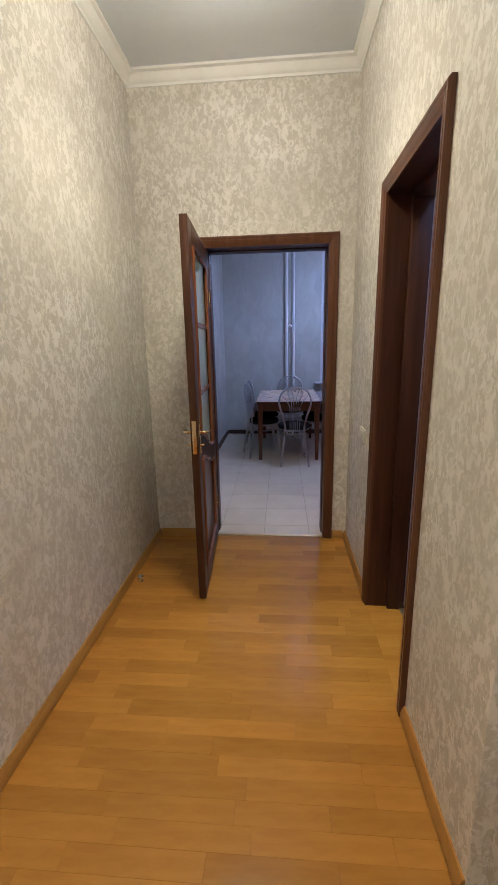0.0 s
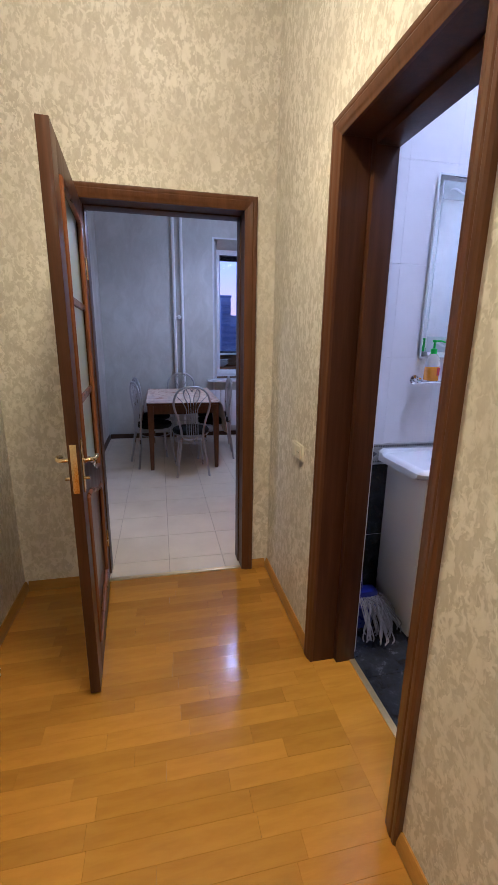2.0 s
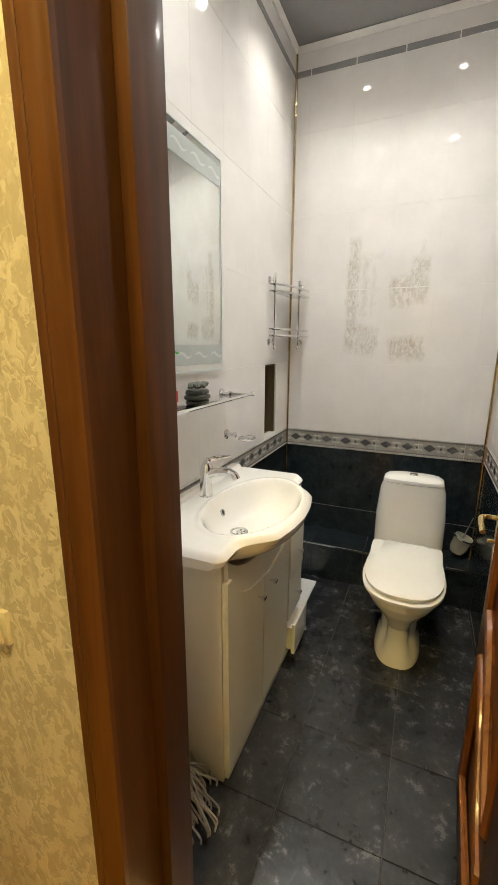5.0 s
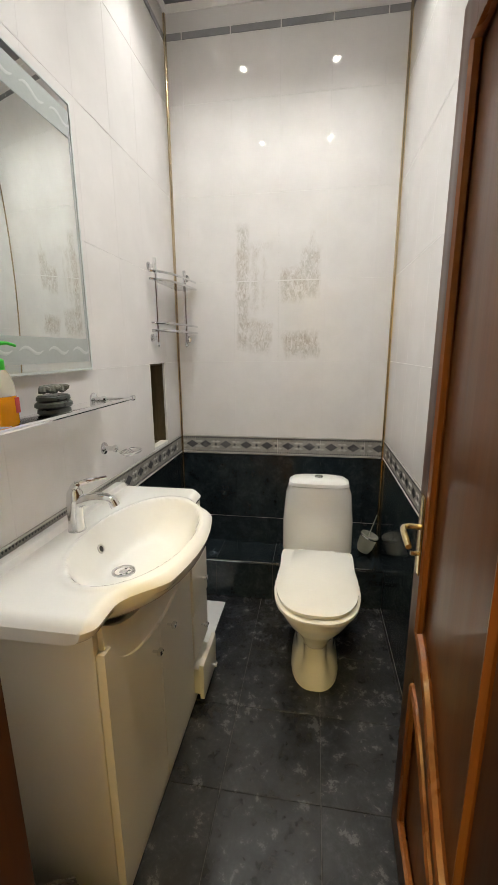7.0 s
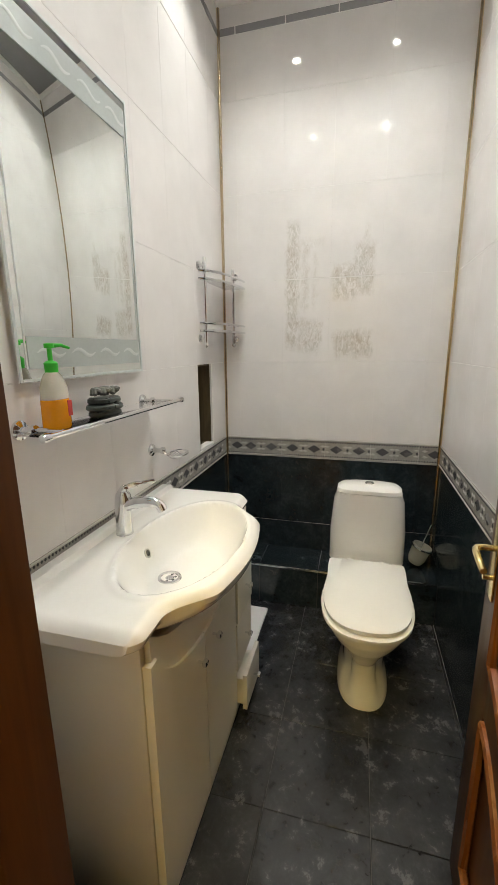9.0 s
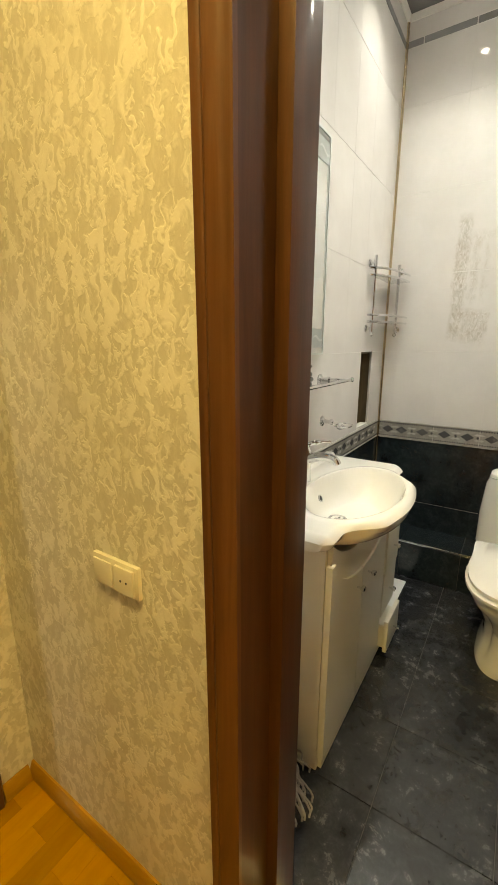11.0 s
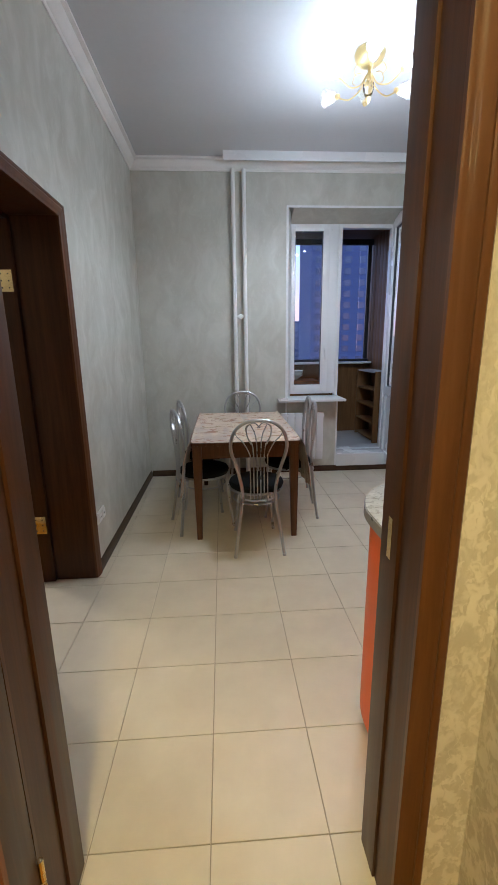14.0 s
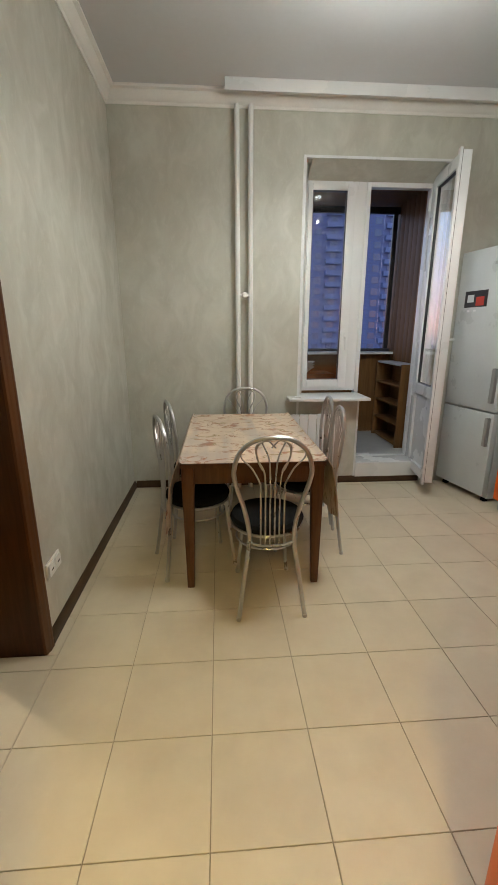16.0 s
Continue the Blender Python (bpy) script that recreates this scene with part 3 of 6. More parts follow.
def doorway(name, label, w, h, depth, m, f=0.007, both=True):
    """Lining boards, a rebated frame at the far side, and casing on the near side; local x along the wall, y into it."""
    d = thing(name, label, "door", kind="structure")
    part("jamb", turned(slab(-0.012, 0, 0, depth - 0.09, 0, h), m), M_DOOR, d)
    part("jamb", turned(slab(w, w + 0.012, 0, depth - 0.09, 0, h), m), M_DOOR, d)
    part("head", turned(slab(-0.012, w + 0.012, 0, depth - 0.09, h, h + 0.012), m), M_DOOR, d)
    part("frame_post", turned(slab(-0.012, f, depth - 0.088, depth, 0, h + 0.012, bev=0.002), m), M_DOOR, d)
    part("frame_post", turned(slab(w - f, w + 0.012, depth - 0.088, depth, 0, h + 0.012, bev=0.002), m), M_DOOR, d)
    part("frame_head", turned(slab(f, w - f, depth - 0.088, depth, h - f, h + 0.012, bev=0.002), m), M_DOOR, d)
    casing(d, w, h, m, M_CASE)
    if both:
        back = m @ Matrix.Translation((w, depth, 0)) @ Matrix.Rotation(math.pi, 4, "Z")
        casing(d, w, h, back, M_CASE)
    return d


d1 = doorway("door_1", "open dark mahogany door with a glazed upper part between corridor and kitchen", DK[1] - DK[0], DK[2], 0.18, Matrix.Translation((DK[0], CY1, 0)))
ang = math.atan2(2.33 - 3.13, -0.35 + 0.40)
leaf = door_leaf(d1, 0.80, 2.045, Matrix.Translation((-0.418, 3.118, 0)) @ Matrix.Rotation(ang, 4, "Z"), True)
lever(leaf, 0.80 - 0.052, 0.99, 0.02, -1)
lever(leaf, 0.80 - 0.052, 0.99, -0.02, -1)
part("lock_plate", slab(0.7995, 0.8025, -0.011, 0.011, 0.88, 1.06, bev=0.0008), M_GOLD, leaf, "brass lock plate in the edge")
for z in (0.3, 1.75):
    part("hinge", tube(bmesh.new(), [(-0.006, 0.022, z - 0.05), (-0.006, 0.022, z + 0.05)], 0.007, 10), M_GOLD, leaf)

mb = Matrix.Translation((CX1, DB[0], 0)) @ Matrix.Rotation(math.pi / 2, 4, "Z") @ Matrix.Diagonal((1, -1, 1, 1))
d2 = doorway("door_2", "open dark mahogany door with a carved lower panel into the bathroom", DB[1] - DB[0], DB[2], 0.19, mb, 0.026, both=False)
part("threshold", slab(0.565, 0.74, DB[0], DB[1], -0.004, 0.001), M_PARQ, d2)
leaf = door_leaf(d2, 0.625, 2.055, Matrix.Translation((0.775, 1.655, 0)) @ Matrix.Rotation(radians(-2.8), 4, "Z"), False)
lever(leaf, 0.625 - 0.05, 0.99, 0.02, -1)
lever(leaf, 0.625 - 0.05, 0.99, -0.02, -1)
part("strike_plate", slab(0.735, 0.757, 2.2905, 2.2925, 0.94, 1.04), M_GOLD, d2, "brass strike plate")
part("strike_plate", slab(0.3915, 0.3928, 3.27, 3.29, 0.94, 1.04), M_GOLD, d1, "worn brass strike plate")

mr = Matrix.Translation((KX0, DR[0], 0)) @ Matrix.Rotation(math.pi / 2, 4, "Z")
d3 = doorway("door_3", "dark mahogany doorway without its leaf, with brass hinges left on the frame", DR[1] - DR[0], DR[2], 0.33, mr, 0.022)
for z in (0.38, 1.77):
    hp = part("hinge", slab(-1.137, -1.065, DR[1] - 0.0245, DR[1] - 0.0222, z - 0.055, z + 0.055, bev=0.0006), M_GOLD, d3, "brass hinge plate with dark screws")
    for dx in (-1.122, -1.085):
        for dz in (-0.035, 0.0, 0.035):
            part("screw", turned(lathe(bmesh.new(), [(0.004, 0), (0.004, 0.001)], 0, 0, 8), Matrix.Translation((dx, DR[1] - 0.0245, z + dz)) @ Matrix.Rotation(math.pi / 2, 4, "X")), M_DARK, hp)

# ---- window and balcony door ----
win = thing("window_1", "white plastic window with one clear pane beside the balcony door", "window", kind="structure")
FX0, FX1, FZ0, FZ1 = 0.776, 1.305, 0.875, 2.668


def ring_frame(x0, x1, z0, z1, y0, y1, wl, wr, wb, wt, bev=0.004):
    return boxes([(x0, x0 + wl, y0, y1, z0, z1), (x1 - wr, x1, y0, y1, z0, z1), (x0 + wl, x1 - wr, y0, y1, z0, z0 + wb), (x0 + wl, x1 - wr, y0, y1, z1 - wt, z1)], bev)


part("frame", ring_frame(FX0, FX1, FZ0, FZ1, WY, WY + 0.07, 0.03, 0.12, 0.045, 0.04), M_PVC, win)
part("sash", ring_frame(FX0 + 0.018, FX1 - 0.095, FZ0 + 0.03, FZ1 - 0.025, WY - 0.014, WY + 0.055, 0.04, 0.075, 0.075, 0.05), M_PVC, win)
part("gasket", ring_frame(FX0 + 0.057, FX1 - 0.169, FZ0 + 0.104, FZ1 - 0.074, WY - 0.002, WY + 0.03, 0.006, 0.006, 0.006, 0.006, 0), M_DARK, win)
g = part("pane", slab(FX0 + 0.059, FX1 - 0.171, WY + 0.01, WY + 0.016, FZ0 + 0.106, FZ1 - 0.076), M_GLASS, win)
g.visible_shadow = False
hd = part("handle", slab(1.165, 1.19, WY - 0.022, WY - 0.014, 1.33, 1.41, bev=0.003), M_PVC, win)
part("grip", tube(bmesh.new(), [(1.1775, WY - 0.022, 1.37), (1.1775, WY - 0.05, 1.37), (1.1775, WY - 0.052, 1.26)], 0.009, 8), M_PVC, hd)
part("sill", slab(0.615, 1.345, KY1 - 0.175, WY + 0.01, 0.826, 0.852, bev=0.006), M_PVC, win, "white plastic window sill")

bd = thing("door_4", "open white plastic balcony door with a tall pane over a plain panel", "door", kind="structure")
part("frame", boxes([(1.307, 1.345, WY, WY + 0.07, 0.2, 2.668), (1.882, 1.93, WY, WY + 0.07, 0.2, 2.668), (1.345, 1.882, WY, WY + 0.07, 2.628, 2.668), (1.345, 1.882, WY, WY + 0.07, 0.2, 0.215)], 0.003), M_PVC, bd)
lf = new("leaf")
lf.parent = bd
LW = 0.60
lf.matrix_basis = Matrix.Translation((1.925, WY - 0.004, 0)) @ Matrix.Rotation(math.atan2(-0.59, -0.09), 4, "Z")
part("leaf_frame", ring_frame(0, LW, 0.125, 2.70, -0.035, 0.035, 0.095, 0.095, 0.09, 0.09), M_PVC, lf)
part("crossbar", slab(0.0955, LW - 0.0955, -0.034, 0.034, 0.86, 0.955, bev=0.003), M_PVC, lf)
part("panel", slab(0.09, LW - 0.09, -0.012, 0.012, 0.21, 0.865), M_PVC, lf)
part("gasket", ring_frame(0.095, LW - 0.095, 0.955, 2.611, -0.02, 0.02, 0.006, 0.006, 0.006, 0.006, 0), M_DARK, lf)
g = part("pane", slab(0.099, LW - 0.099, -0.008, 0.008, 0.96, 2.606), M_GLASS, lf)
g.visible_shadow = False
part("rebate", slab(LW - 0.03, LW + 0.012, -0.058, -0.0372, 0.11, 2.715, bev=0.003), M_PVC, lf)
part("seal", slab(LW - 0.012, LW + 0.0115, -0.0368, -0.0352, 0.112, 2.71), M_DARK, lf)
hh = part("handle", slab(LW - 0.058, LW - 0.03, 0.036, 0.046, 1.3, 1.42, bev=0.003), M_PVC, lf)
part("grip", tube(bmesh.new(), [(LW - 0.044, 0.046, 1.36), (LW - 0.044, 0.085, 1.36), (LW - 0.16, 0.088, 1.36)], 0.009, 8), M_PVC, hh)
for z in (0.4, 2.5):
    part("hinge", tube(bmesh.new(), [(-0.008, -0.045, z - 0.05), (-0.008, -0.045, z + 0.05)], 0.01, 8), M_PVC, lf)

# ---- balcony ----
setting("floor_balcony", boxes([(-1.4, 2.15, WY + 0.121, 8.35, 0.05, 0.19)]), M_BALFLOOR, "pale balcony floor")
setting("ceiling_balcony", boxes([(-1.4, 2.3, WY + 0.121, 8.5, 2.82, 2.92)]), M_BALC, "dark timber balcony ceiling")
setting("wall_balcony_front", boxes([(-1.4, 2.15, 8.24, 8.35, 0.19, 1.16)]), M_BALC, "pine clad parapet")
setting("wall_balcony_side", boxes([(2.12, 2.3, WY + 0.121, 8.5, 0.0, 2.82)]), M_BALC, "brown pine cladding")
setting("wall_balcony_side", boxes([(-1.6, -1.4, WY + 0.121, 8.5, 0.0, 2.82)]), M_BALC, "brown pine cladding")
for k in range(10):
    setting("cladding_board", slab(2.104, 2.1195, WY + 0.125 + k * 0.1115, WY + 0.125 + k * 0.1115 + 0.107, 0.195, 2.815, bev=0.003), M_BALC)
win2 = thing("window_2", "dark framed balcony glazing over a white sill", "window", kind="structure")
part("sill", slab(-1.38, 2.1, 8.13, 8.3, 1.162, 1.19, bev=0.004), M_PVC, win2)
part("frame", boxes([(-1.38, 2.1, 8.27, 8.31, 1.192, 1.225), (-1.38, 2.1, 8.27, 8.31, 2.72, 2.79)] + [(x, x + 0.05, 8.272, 8.308, 1.226, 2.719) for x in (-1.38, -0.7, 0.1, 2.03)], 0.002), M_DARK, win2)
g = part("pane", slab(-1.33, 1.93, 8.288, 8.292, 1.226, 2.719), M_GLASS, win2)
g.visible_shadow = False

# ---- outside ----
# The blue of dusk light is put into the brick, concrete and glass colours.
M_BRICK = Mat("brick_dusk_tint", 0.9)
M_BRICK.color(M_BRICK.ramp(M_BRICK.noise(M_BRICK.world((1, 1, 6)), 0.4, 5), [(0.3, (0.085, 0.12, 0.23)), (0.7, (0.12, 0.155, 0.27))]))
M_PALE = plain("concrete_dusk_tint", (0.13, 0.18, 0.31), 0.8, 0, 0, 0.1, 0.5)
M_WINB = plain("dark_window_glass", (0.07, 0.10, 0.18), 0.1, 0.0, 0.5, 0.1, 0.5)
M_LIT = glow("lit_window", (0.8, 0.9, 1.0), 1.0)
M_BLACK.node_tree.nodes["Principled BSDF"].inputs["Specular IOR Level"].default_value = 0.1
tagged(setting("ground", boxes([(-600, 600, 9, 900, -31, -30)]), plain("dusk_ground", (0.08, 0.09, 0.1), 0.9, 0, 0, 0.2, 0.05), "dark ground far below"), category="ground")


# Distance haze is mixed into these paler blue copies for the far blocks.
M_FAR = plain("concrete_haze_tint", (0.24, 0.31, 0.47), 0.9, 0, 0, 0.1, 0.2)
M_FARW = plain("window_haze_tint", (0.19, 0.25, 0.39), 0.4, 0, 0, 0.1, 0.2)


def tower(x0, x1, y0, y1, z1, label, bays, lit):
    t = thing("apartment_building", label, "building", kind="")
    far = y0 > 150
    part("wall", slab(x0, x1, y0, y1, -30, z1), M_FAR if far else M_BRICK.m, t, "wall with blue distance haze put into its colour" if far else "brick wall with blue dusk light put into its colour")
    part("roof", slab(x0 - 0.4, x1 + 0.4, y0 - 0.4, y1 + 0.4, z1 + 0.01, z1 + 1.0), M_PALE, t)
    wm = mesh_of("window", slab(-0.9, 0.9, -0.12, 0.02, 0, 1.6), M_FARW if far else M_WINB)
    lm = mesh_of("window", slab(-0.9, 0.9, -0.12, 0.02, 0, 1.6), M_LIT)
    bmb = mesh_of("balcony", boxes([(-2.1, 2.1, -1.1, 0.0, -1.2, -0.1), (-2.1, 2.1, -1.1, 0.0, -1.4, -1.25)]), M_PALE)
    z = -28.0
    n = 0
    while z + 2.4 < z1:
        for b in range(bays):
            cx = x0 + (b + 0.5) * (x1 - x0) / bays
            n += 1
            w = new("window", lm if SIDE.random() < lit else wm)
            w.location, w.parent = (cx, y0, z + 0.6), t
            if b % 4 == 1:
                k = new("balcony", bmb)
                k.location, k.parent = (cx, y0, z + 0.8), t
        z += 3.0
    return t


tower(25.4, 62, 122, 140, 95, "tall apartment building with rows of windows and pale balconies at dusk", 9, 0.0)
tower(-75, -40, 220, 240, -6, "far low apartment block against the dusk sky", 8, 0.1)
tower(-22, -2, 200, 215, 4, "far dark apartment block against the dusk sky", 5, 0.1)
tower(6, 20, 180, 196, 14, "far dark apartment tower against the dusk sky", 4, 0.1)

tower(30, 34.5, 205, 220, 21, "far dark apartment tower against the dusk sky", 3, 0.0)
tower(34.8, 60, 225, 240, 13, "far dark apartment block against the dusk sky", 7, 0.0)

# ---- room beyond the side doorway ----
setting("wall_side_room", boxes([(-6.3, -6.1, 2.4, 9.4, -0.1, 3.3), (-6.1, KX0 - 0.33, 9.2, 9.4, -0.1, 3.3), (-6.1, KX0 - 0.33, 3.17, 3.3, -0.1, 3.3), (KX0 - 0.53, KX0 - 0.331, WY + 0.12, 9.2, -0.1, 3.3)]), M_KWALL, "pale wall of the side room")
setting("ceiling_side_room", boxes([(-6.3, KX0 - 0.331, 3.17, 9.4, 3.2, 3.3)]), M_KCEIL)
setting("floor_side_room", boxes([(-6.3, KX0 - 0.331, 3.17, 9.4, -0.12, -0.008)]), M_GROUTK)

setting("niche_edge", boxes([(2.296, 2.302, BY1 + 0.0005, BY1 + 0.0118, 0.927, 1.343), (2.493, 2.499, BY1 + 0.0005, BY1 + 0.0118, 0.927, 1.343), (2.3, 2.495, BY1 + 0.0005, BY1 + 0.04, 0.916, 0.9265)], 0.001), M_GROUTW, "pale broken plaster edge of the niche")

# ---- bathroom things ----
for sx in (1.31, 2.22):
    for sy in (1.84, 2.39):
        s = thing("recessed_spotlight", "small round chrome ceiling spotlight that is lit", "ceiling light", "bathroom ceiling spotlights", (sx, sy, BH))
        part("bezel", lathe(bmesh.new(), [(0.028, 0.0), (0.045, -0.001), (0.043, -0.006), (0.03, -0.008), (0.026, -0.004)], 0, 0, 24), M_CHROME, s)
        part("lens", lathe(bmesh.new(), [(0.0, -0.009), (0.019, -0.009), (0.019, -0.0075), (0.0, -0.0075)], 0, 0, 20), M_SPOT, s)
for name, y in (("corridor_ceiling_light", 2.38), ("corridor_ceiling_light", 0.15)):
    s = thing(name, "round frosted ceiling light that is lit", "ceiling light", "corridor ceiling lights", (-0.15, y, CH))
    part("base", lathe(bmesh.new(), [(0.0, -0.001), (0.15, -0.001), (0.15, -0.018), (0.0, -0.018)], 0, 0, 24), M_GOLD, s)
    part("diffuser", lathe(bmesh.new(), [(0.142, -0.02), (0.14, -0.04), (0.11, -0.062), (0.0, -0.07)], 0, 0, 24), M_DIFF, s)

# vanity cabinet
VX0, VX1, VF = 1.085, 1.905, 2.352
cab = thing("vanity_cabinet", "cream bathroom cabinet with two doors and three drawers, the lowest ajar", "cabinet", "", (VX0, VF, 0))
W, D = VX1 - VX0, BY1 - 0.012 - VF
part("body", slab(0.0185, W - 0.0185, 0.02, D, 0.053, 0.64, bev=0.002), M_CABINET, cab)
for x in (0.0, W - 0.018):
    part("side_panel", slab(x, x + 0.018, 0.0195, D, 0.004, 0.824, bev=0.002), M_CABINET, cab)
part("plinth", slab(0.0185, W - 0.0185, 0.008, D - 0.01, 0.002, 0.052), M_CABINET, cab)


def belly(x):
    """Lower edge of the basin's front over the cabinet, local x."""
    u = (x - 0.36) / 0.32
    return 0.762 - 0.145 * max(0.0, 1 - u * u) ** 0.55


def front(x0, x1, z0, z1=None):
    xs = [x0 + (x1 - x0) * i / 10 for i in range(11)]
    outline = [(x0, z0), (x1, z0)] + [(x, min(belly(x) - 0.004, z1 or 9)) for x in reversed(xs)]
    return extrude(bmesh.new(), outline, -0.002, 0.018)


xs = [0.019 + (W - 0.038) * i / 20 for i in range(21)]
part("front_rail", extrude(bmesh.new(), [(xs[0], 0.60), (xs[-1], 0.60)] + [(x, min(0.822, 0.83 - 0.11 * max(0.0, 1 - ((x - 0.36) / 0.33) ** 2) ** 0.6)) for x in reversed(xs)], 0.006, 0.0195), M_CABINET, cab)


def crystal_knob(parent, x, y, z):
    bm = tube(bmesh.new(), [(x, y, z), (x, y - 0.016, z)], 0.004, 8)
    loft(bm, [(z - 0.007, x, y - 0.022, 0.010, 0.006, 4), (z, x, y - 0.022, 0.013, 0.008, 4), (z + 0.007, x, y - 0.022, 0.010, 0.006, 4)], 12)
    part("knob", bm, M_CHROME, parent, "small chrome and crystal knob")


for x0, x1, kx in ((0.004, 0.308, 0.252), (0.312, 0.612, 0.372)):
    dd = part("door", front(x0, x1, 0.057), M_CABINET, cab)
    crystal_knob(dd, kx, -0.002, 0.567)
for z0, z1, out in ((0.422, 0.632, 0.004), (0.212, 0.412, 0.0), (0.045, 0.20, 0.034)):
    dd = part("drawer", slab(0.618, W - 0.002, -0.006 - out, 0.012 - out, z0, z1, bev=0.003), M_CABINET, cab)
    if out > 0.02:
        part("drawer_box", slab(0.63, W - 0.03, 0.0125 - out, 0.0195, z0 + 0.012, z1 - 0.03), M_CABINET, dd)
    crystal_knob(dd, 0.725, -0.006 - out, (z0 + z1) / 2 - 0.005)

# washbasin: a height field over the basin's outline
sink = thing("washbasin", "white ceramic washbasin with a bulging front on the cabinet", "sink")
SX0, SX1, SB = 1.03, 1.885, 2.6975
NX, NV = 110, 72


def sink_front(x):
    u = (x - 1.4475) / 0.4275
    s = max(0.0, min(1.0, (0.76 - abs(u)) / 0.30))
    s = s * s * (3 - 2 * s)
    ear = 2.338 + 0.04 * (max(0.0, abs(u) - 0.9) / 0.1) ** 2
    return ear + s * (2.282 - 0.064 * math.cos(min(abs(u) / 0.76, 1) * math.pi / 2) - 2.338)


def sink_top(x, y):
    f = sink_front(x)
    edge = min((y - f) / 0.03, (x - SX0) / 0.03, (SX1 - x) / 0.03, 1)
    z = 0.876 - 0.020 * (1 - max(edge, 0)) ** 2.2
    if y > 2.655:
        z += 0.014 * min(1, (y - 2.655) / 0.012)
    cx, cy, rx = 1.455, 2.42, 0.288
    ry = 0.165 if y < cy else 0.152
    r = math.hypot((x - cx) / rx, (y - cy) / ry)
    if r < 1:
        q = min(1.0, (1 - r) / 0.45)
        z -= 0.105 * (1 - (1 - q) ** 1.9) + 0.012 * (1 - r * r)
    elif r < 1.10:
        z += 0.003 * math.sin((r - 1) / 0.10 * math.pi)
    return z


def sink_under(x, y):
    """Rounds under from the rim, then swells below the bowl."""
    r = math.hypot((x - 1.4475) / 0.35, (y - 2.45) / 0.23)
    d = max(0.0, y - sink_front(x))
    return 0.848 - 0.022 * (1 - math.exp(-d / 0.012)) - 0.095 * max(0.0, 1 - r * r) ** 0.75


bm = bmesh.new()
tops, unders = [], []
for i in range(NX + 1):
    x = SX0 + (SX1 - SX0) * (0.6 * i / NX + 0.4 * (0.5 - 0.5 * math.cos(math.pi * i / NX)))
    f = sink_front(x)
    ta, ua = [], []
    for j in range(NV + 1):
        v = 0.6 * j / NV + 0.4 * (0.5 - 0.5 * math.cos(math.pi * j / NV))
        y = f + (SB - f) * v
        ta.append(bm.verts.new((x, y, sink_top(x, y))))
        yy = f + 0.006 + (SB - f - 0.006) * v
        ua.append(bm.verts.new((x, yy, sink_under(x, yy))))
    tops.append(ta), unders.append(ua)
for i in range(NX):
    for j in range(NV):
        bm.faces.new((tops[i][j], tops[i + 1][j], tops[i + 1][j + 1], tops[i][j + 1]))
        bm.faces.new((unders[i][j], unders[i][j + 1], unders[i + 1][j + 1], unders[i + 1][j]))
    bm.faces.new((tops[i][0], unders[i][0], unders[i + 1][0], tops[i + 1][0]))
    bm.faces.new((tops[i][NV], tops[i + 1][NV], unders[i + 1][NV], unders[i][NV]))
for i, flip in ((0, 0), (NX, 1)):
    for j in range(NV):
        bm.faces.new((tops[i][j], tops[i][j + 1], unders[i][j + 1], unders[i][j]))
part("basin", bm, M_CERAMIC, sink)
DX, DY = 1.422, 2.466
dz = sink_top(DX, DY)
dr = part("drain", lathe(bmesh.new(), [(0.0, dz + 0.001), (0.012, dz + 0.001), (0.014, dz - 0.001), (0.024, dz - 0.001), (0.026, dz + 0.004), (0.034, dz + 0.0035), (0.036, dz - 0.001)], DX, DY, 24), M_CHROME, sink)
for k in range(6):
    a = k * math.pi / 3
    part("hole", lathe(bmesh.new(), [(0.0, dz + 0.0002), (0.0042, dz + 0.0002), (0.0042, dz + 0.0006), (0.0, dz + 0.0006)], DX + 0.018 * math.cos(a), DY + 0.018 * math.sin(a), 8), M_DARK, dr)
OX, OY = 1.447, 2.548
lean = math.atan2(sink_top(OX, OY + 0.006) - sink_top(OX, OY - 0.006), 0.012)
ov = Matrix.Translation((OX, OY, sink_top(OX, OY) + 0.0015)) @ Matrix.Rotation(lean, 4, "X")
o1 = part("overflow_ring", turned(lathe(bmesh.new(), [(0.0085, -0.002), (0.0095, 0.003), (0.014, 0.003), (0.0155, -0.003)], 0, 0, 18), ov), M_CHROME, sink)
part("overflow_hole", turned(lathe(bmesh.new(), [(0.0, 0.0), (0.009, 0.0), (0.009, 0.001), (0, 0.001)], 0, 0, 14), ov), M_DARK, o1)

tap = thing("mixer_tap", "chrome single lever mixer tap on the washbasin", "tap", "", (1.445, 2.618, 0.876))
part("body", loft(bmesh.new(), [(0, 0, 0, 0.027, 0.027, 2), (0.01, 0, 0, 0.025, 0.025, 2), (0.05, 0, 0, 0.0235, 0.0235, 2), (0.095, 0, -0.002, 0.023, 0.025, 2), (0.122, 0, -0.004, 0.022, 0.023, 2), (0.134, 0, -0.004, 0.014, 0.015, 2)], 20), M_CHROME, tap)
part("spout", tube(bmesh.new(), curve([(0, 0, 0.085), (0, -0.04, 0.10), (0, -0.085, 0.108), (0, -0.12, 0.102), (0, -0.132, 0.084)]), [0.019] * 8 + [0.0165] * 8 + [0.0145] * 9, 12), M_CHROME, tap)
part("lever", tube(bmesh.new(), curve([(0, 0.0, 0.130), (0.004, -0.015, 0.146), (0.03, -0.045, 0.152), (0.062, -0.075, 0.152)]), [0.013] * 6 + [0.009] * 6 + [0.006] * 7, 10), M_CHROME, tap)

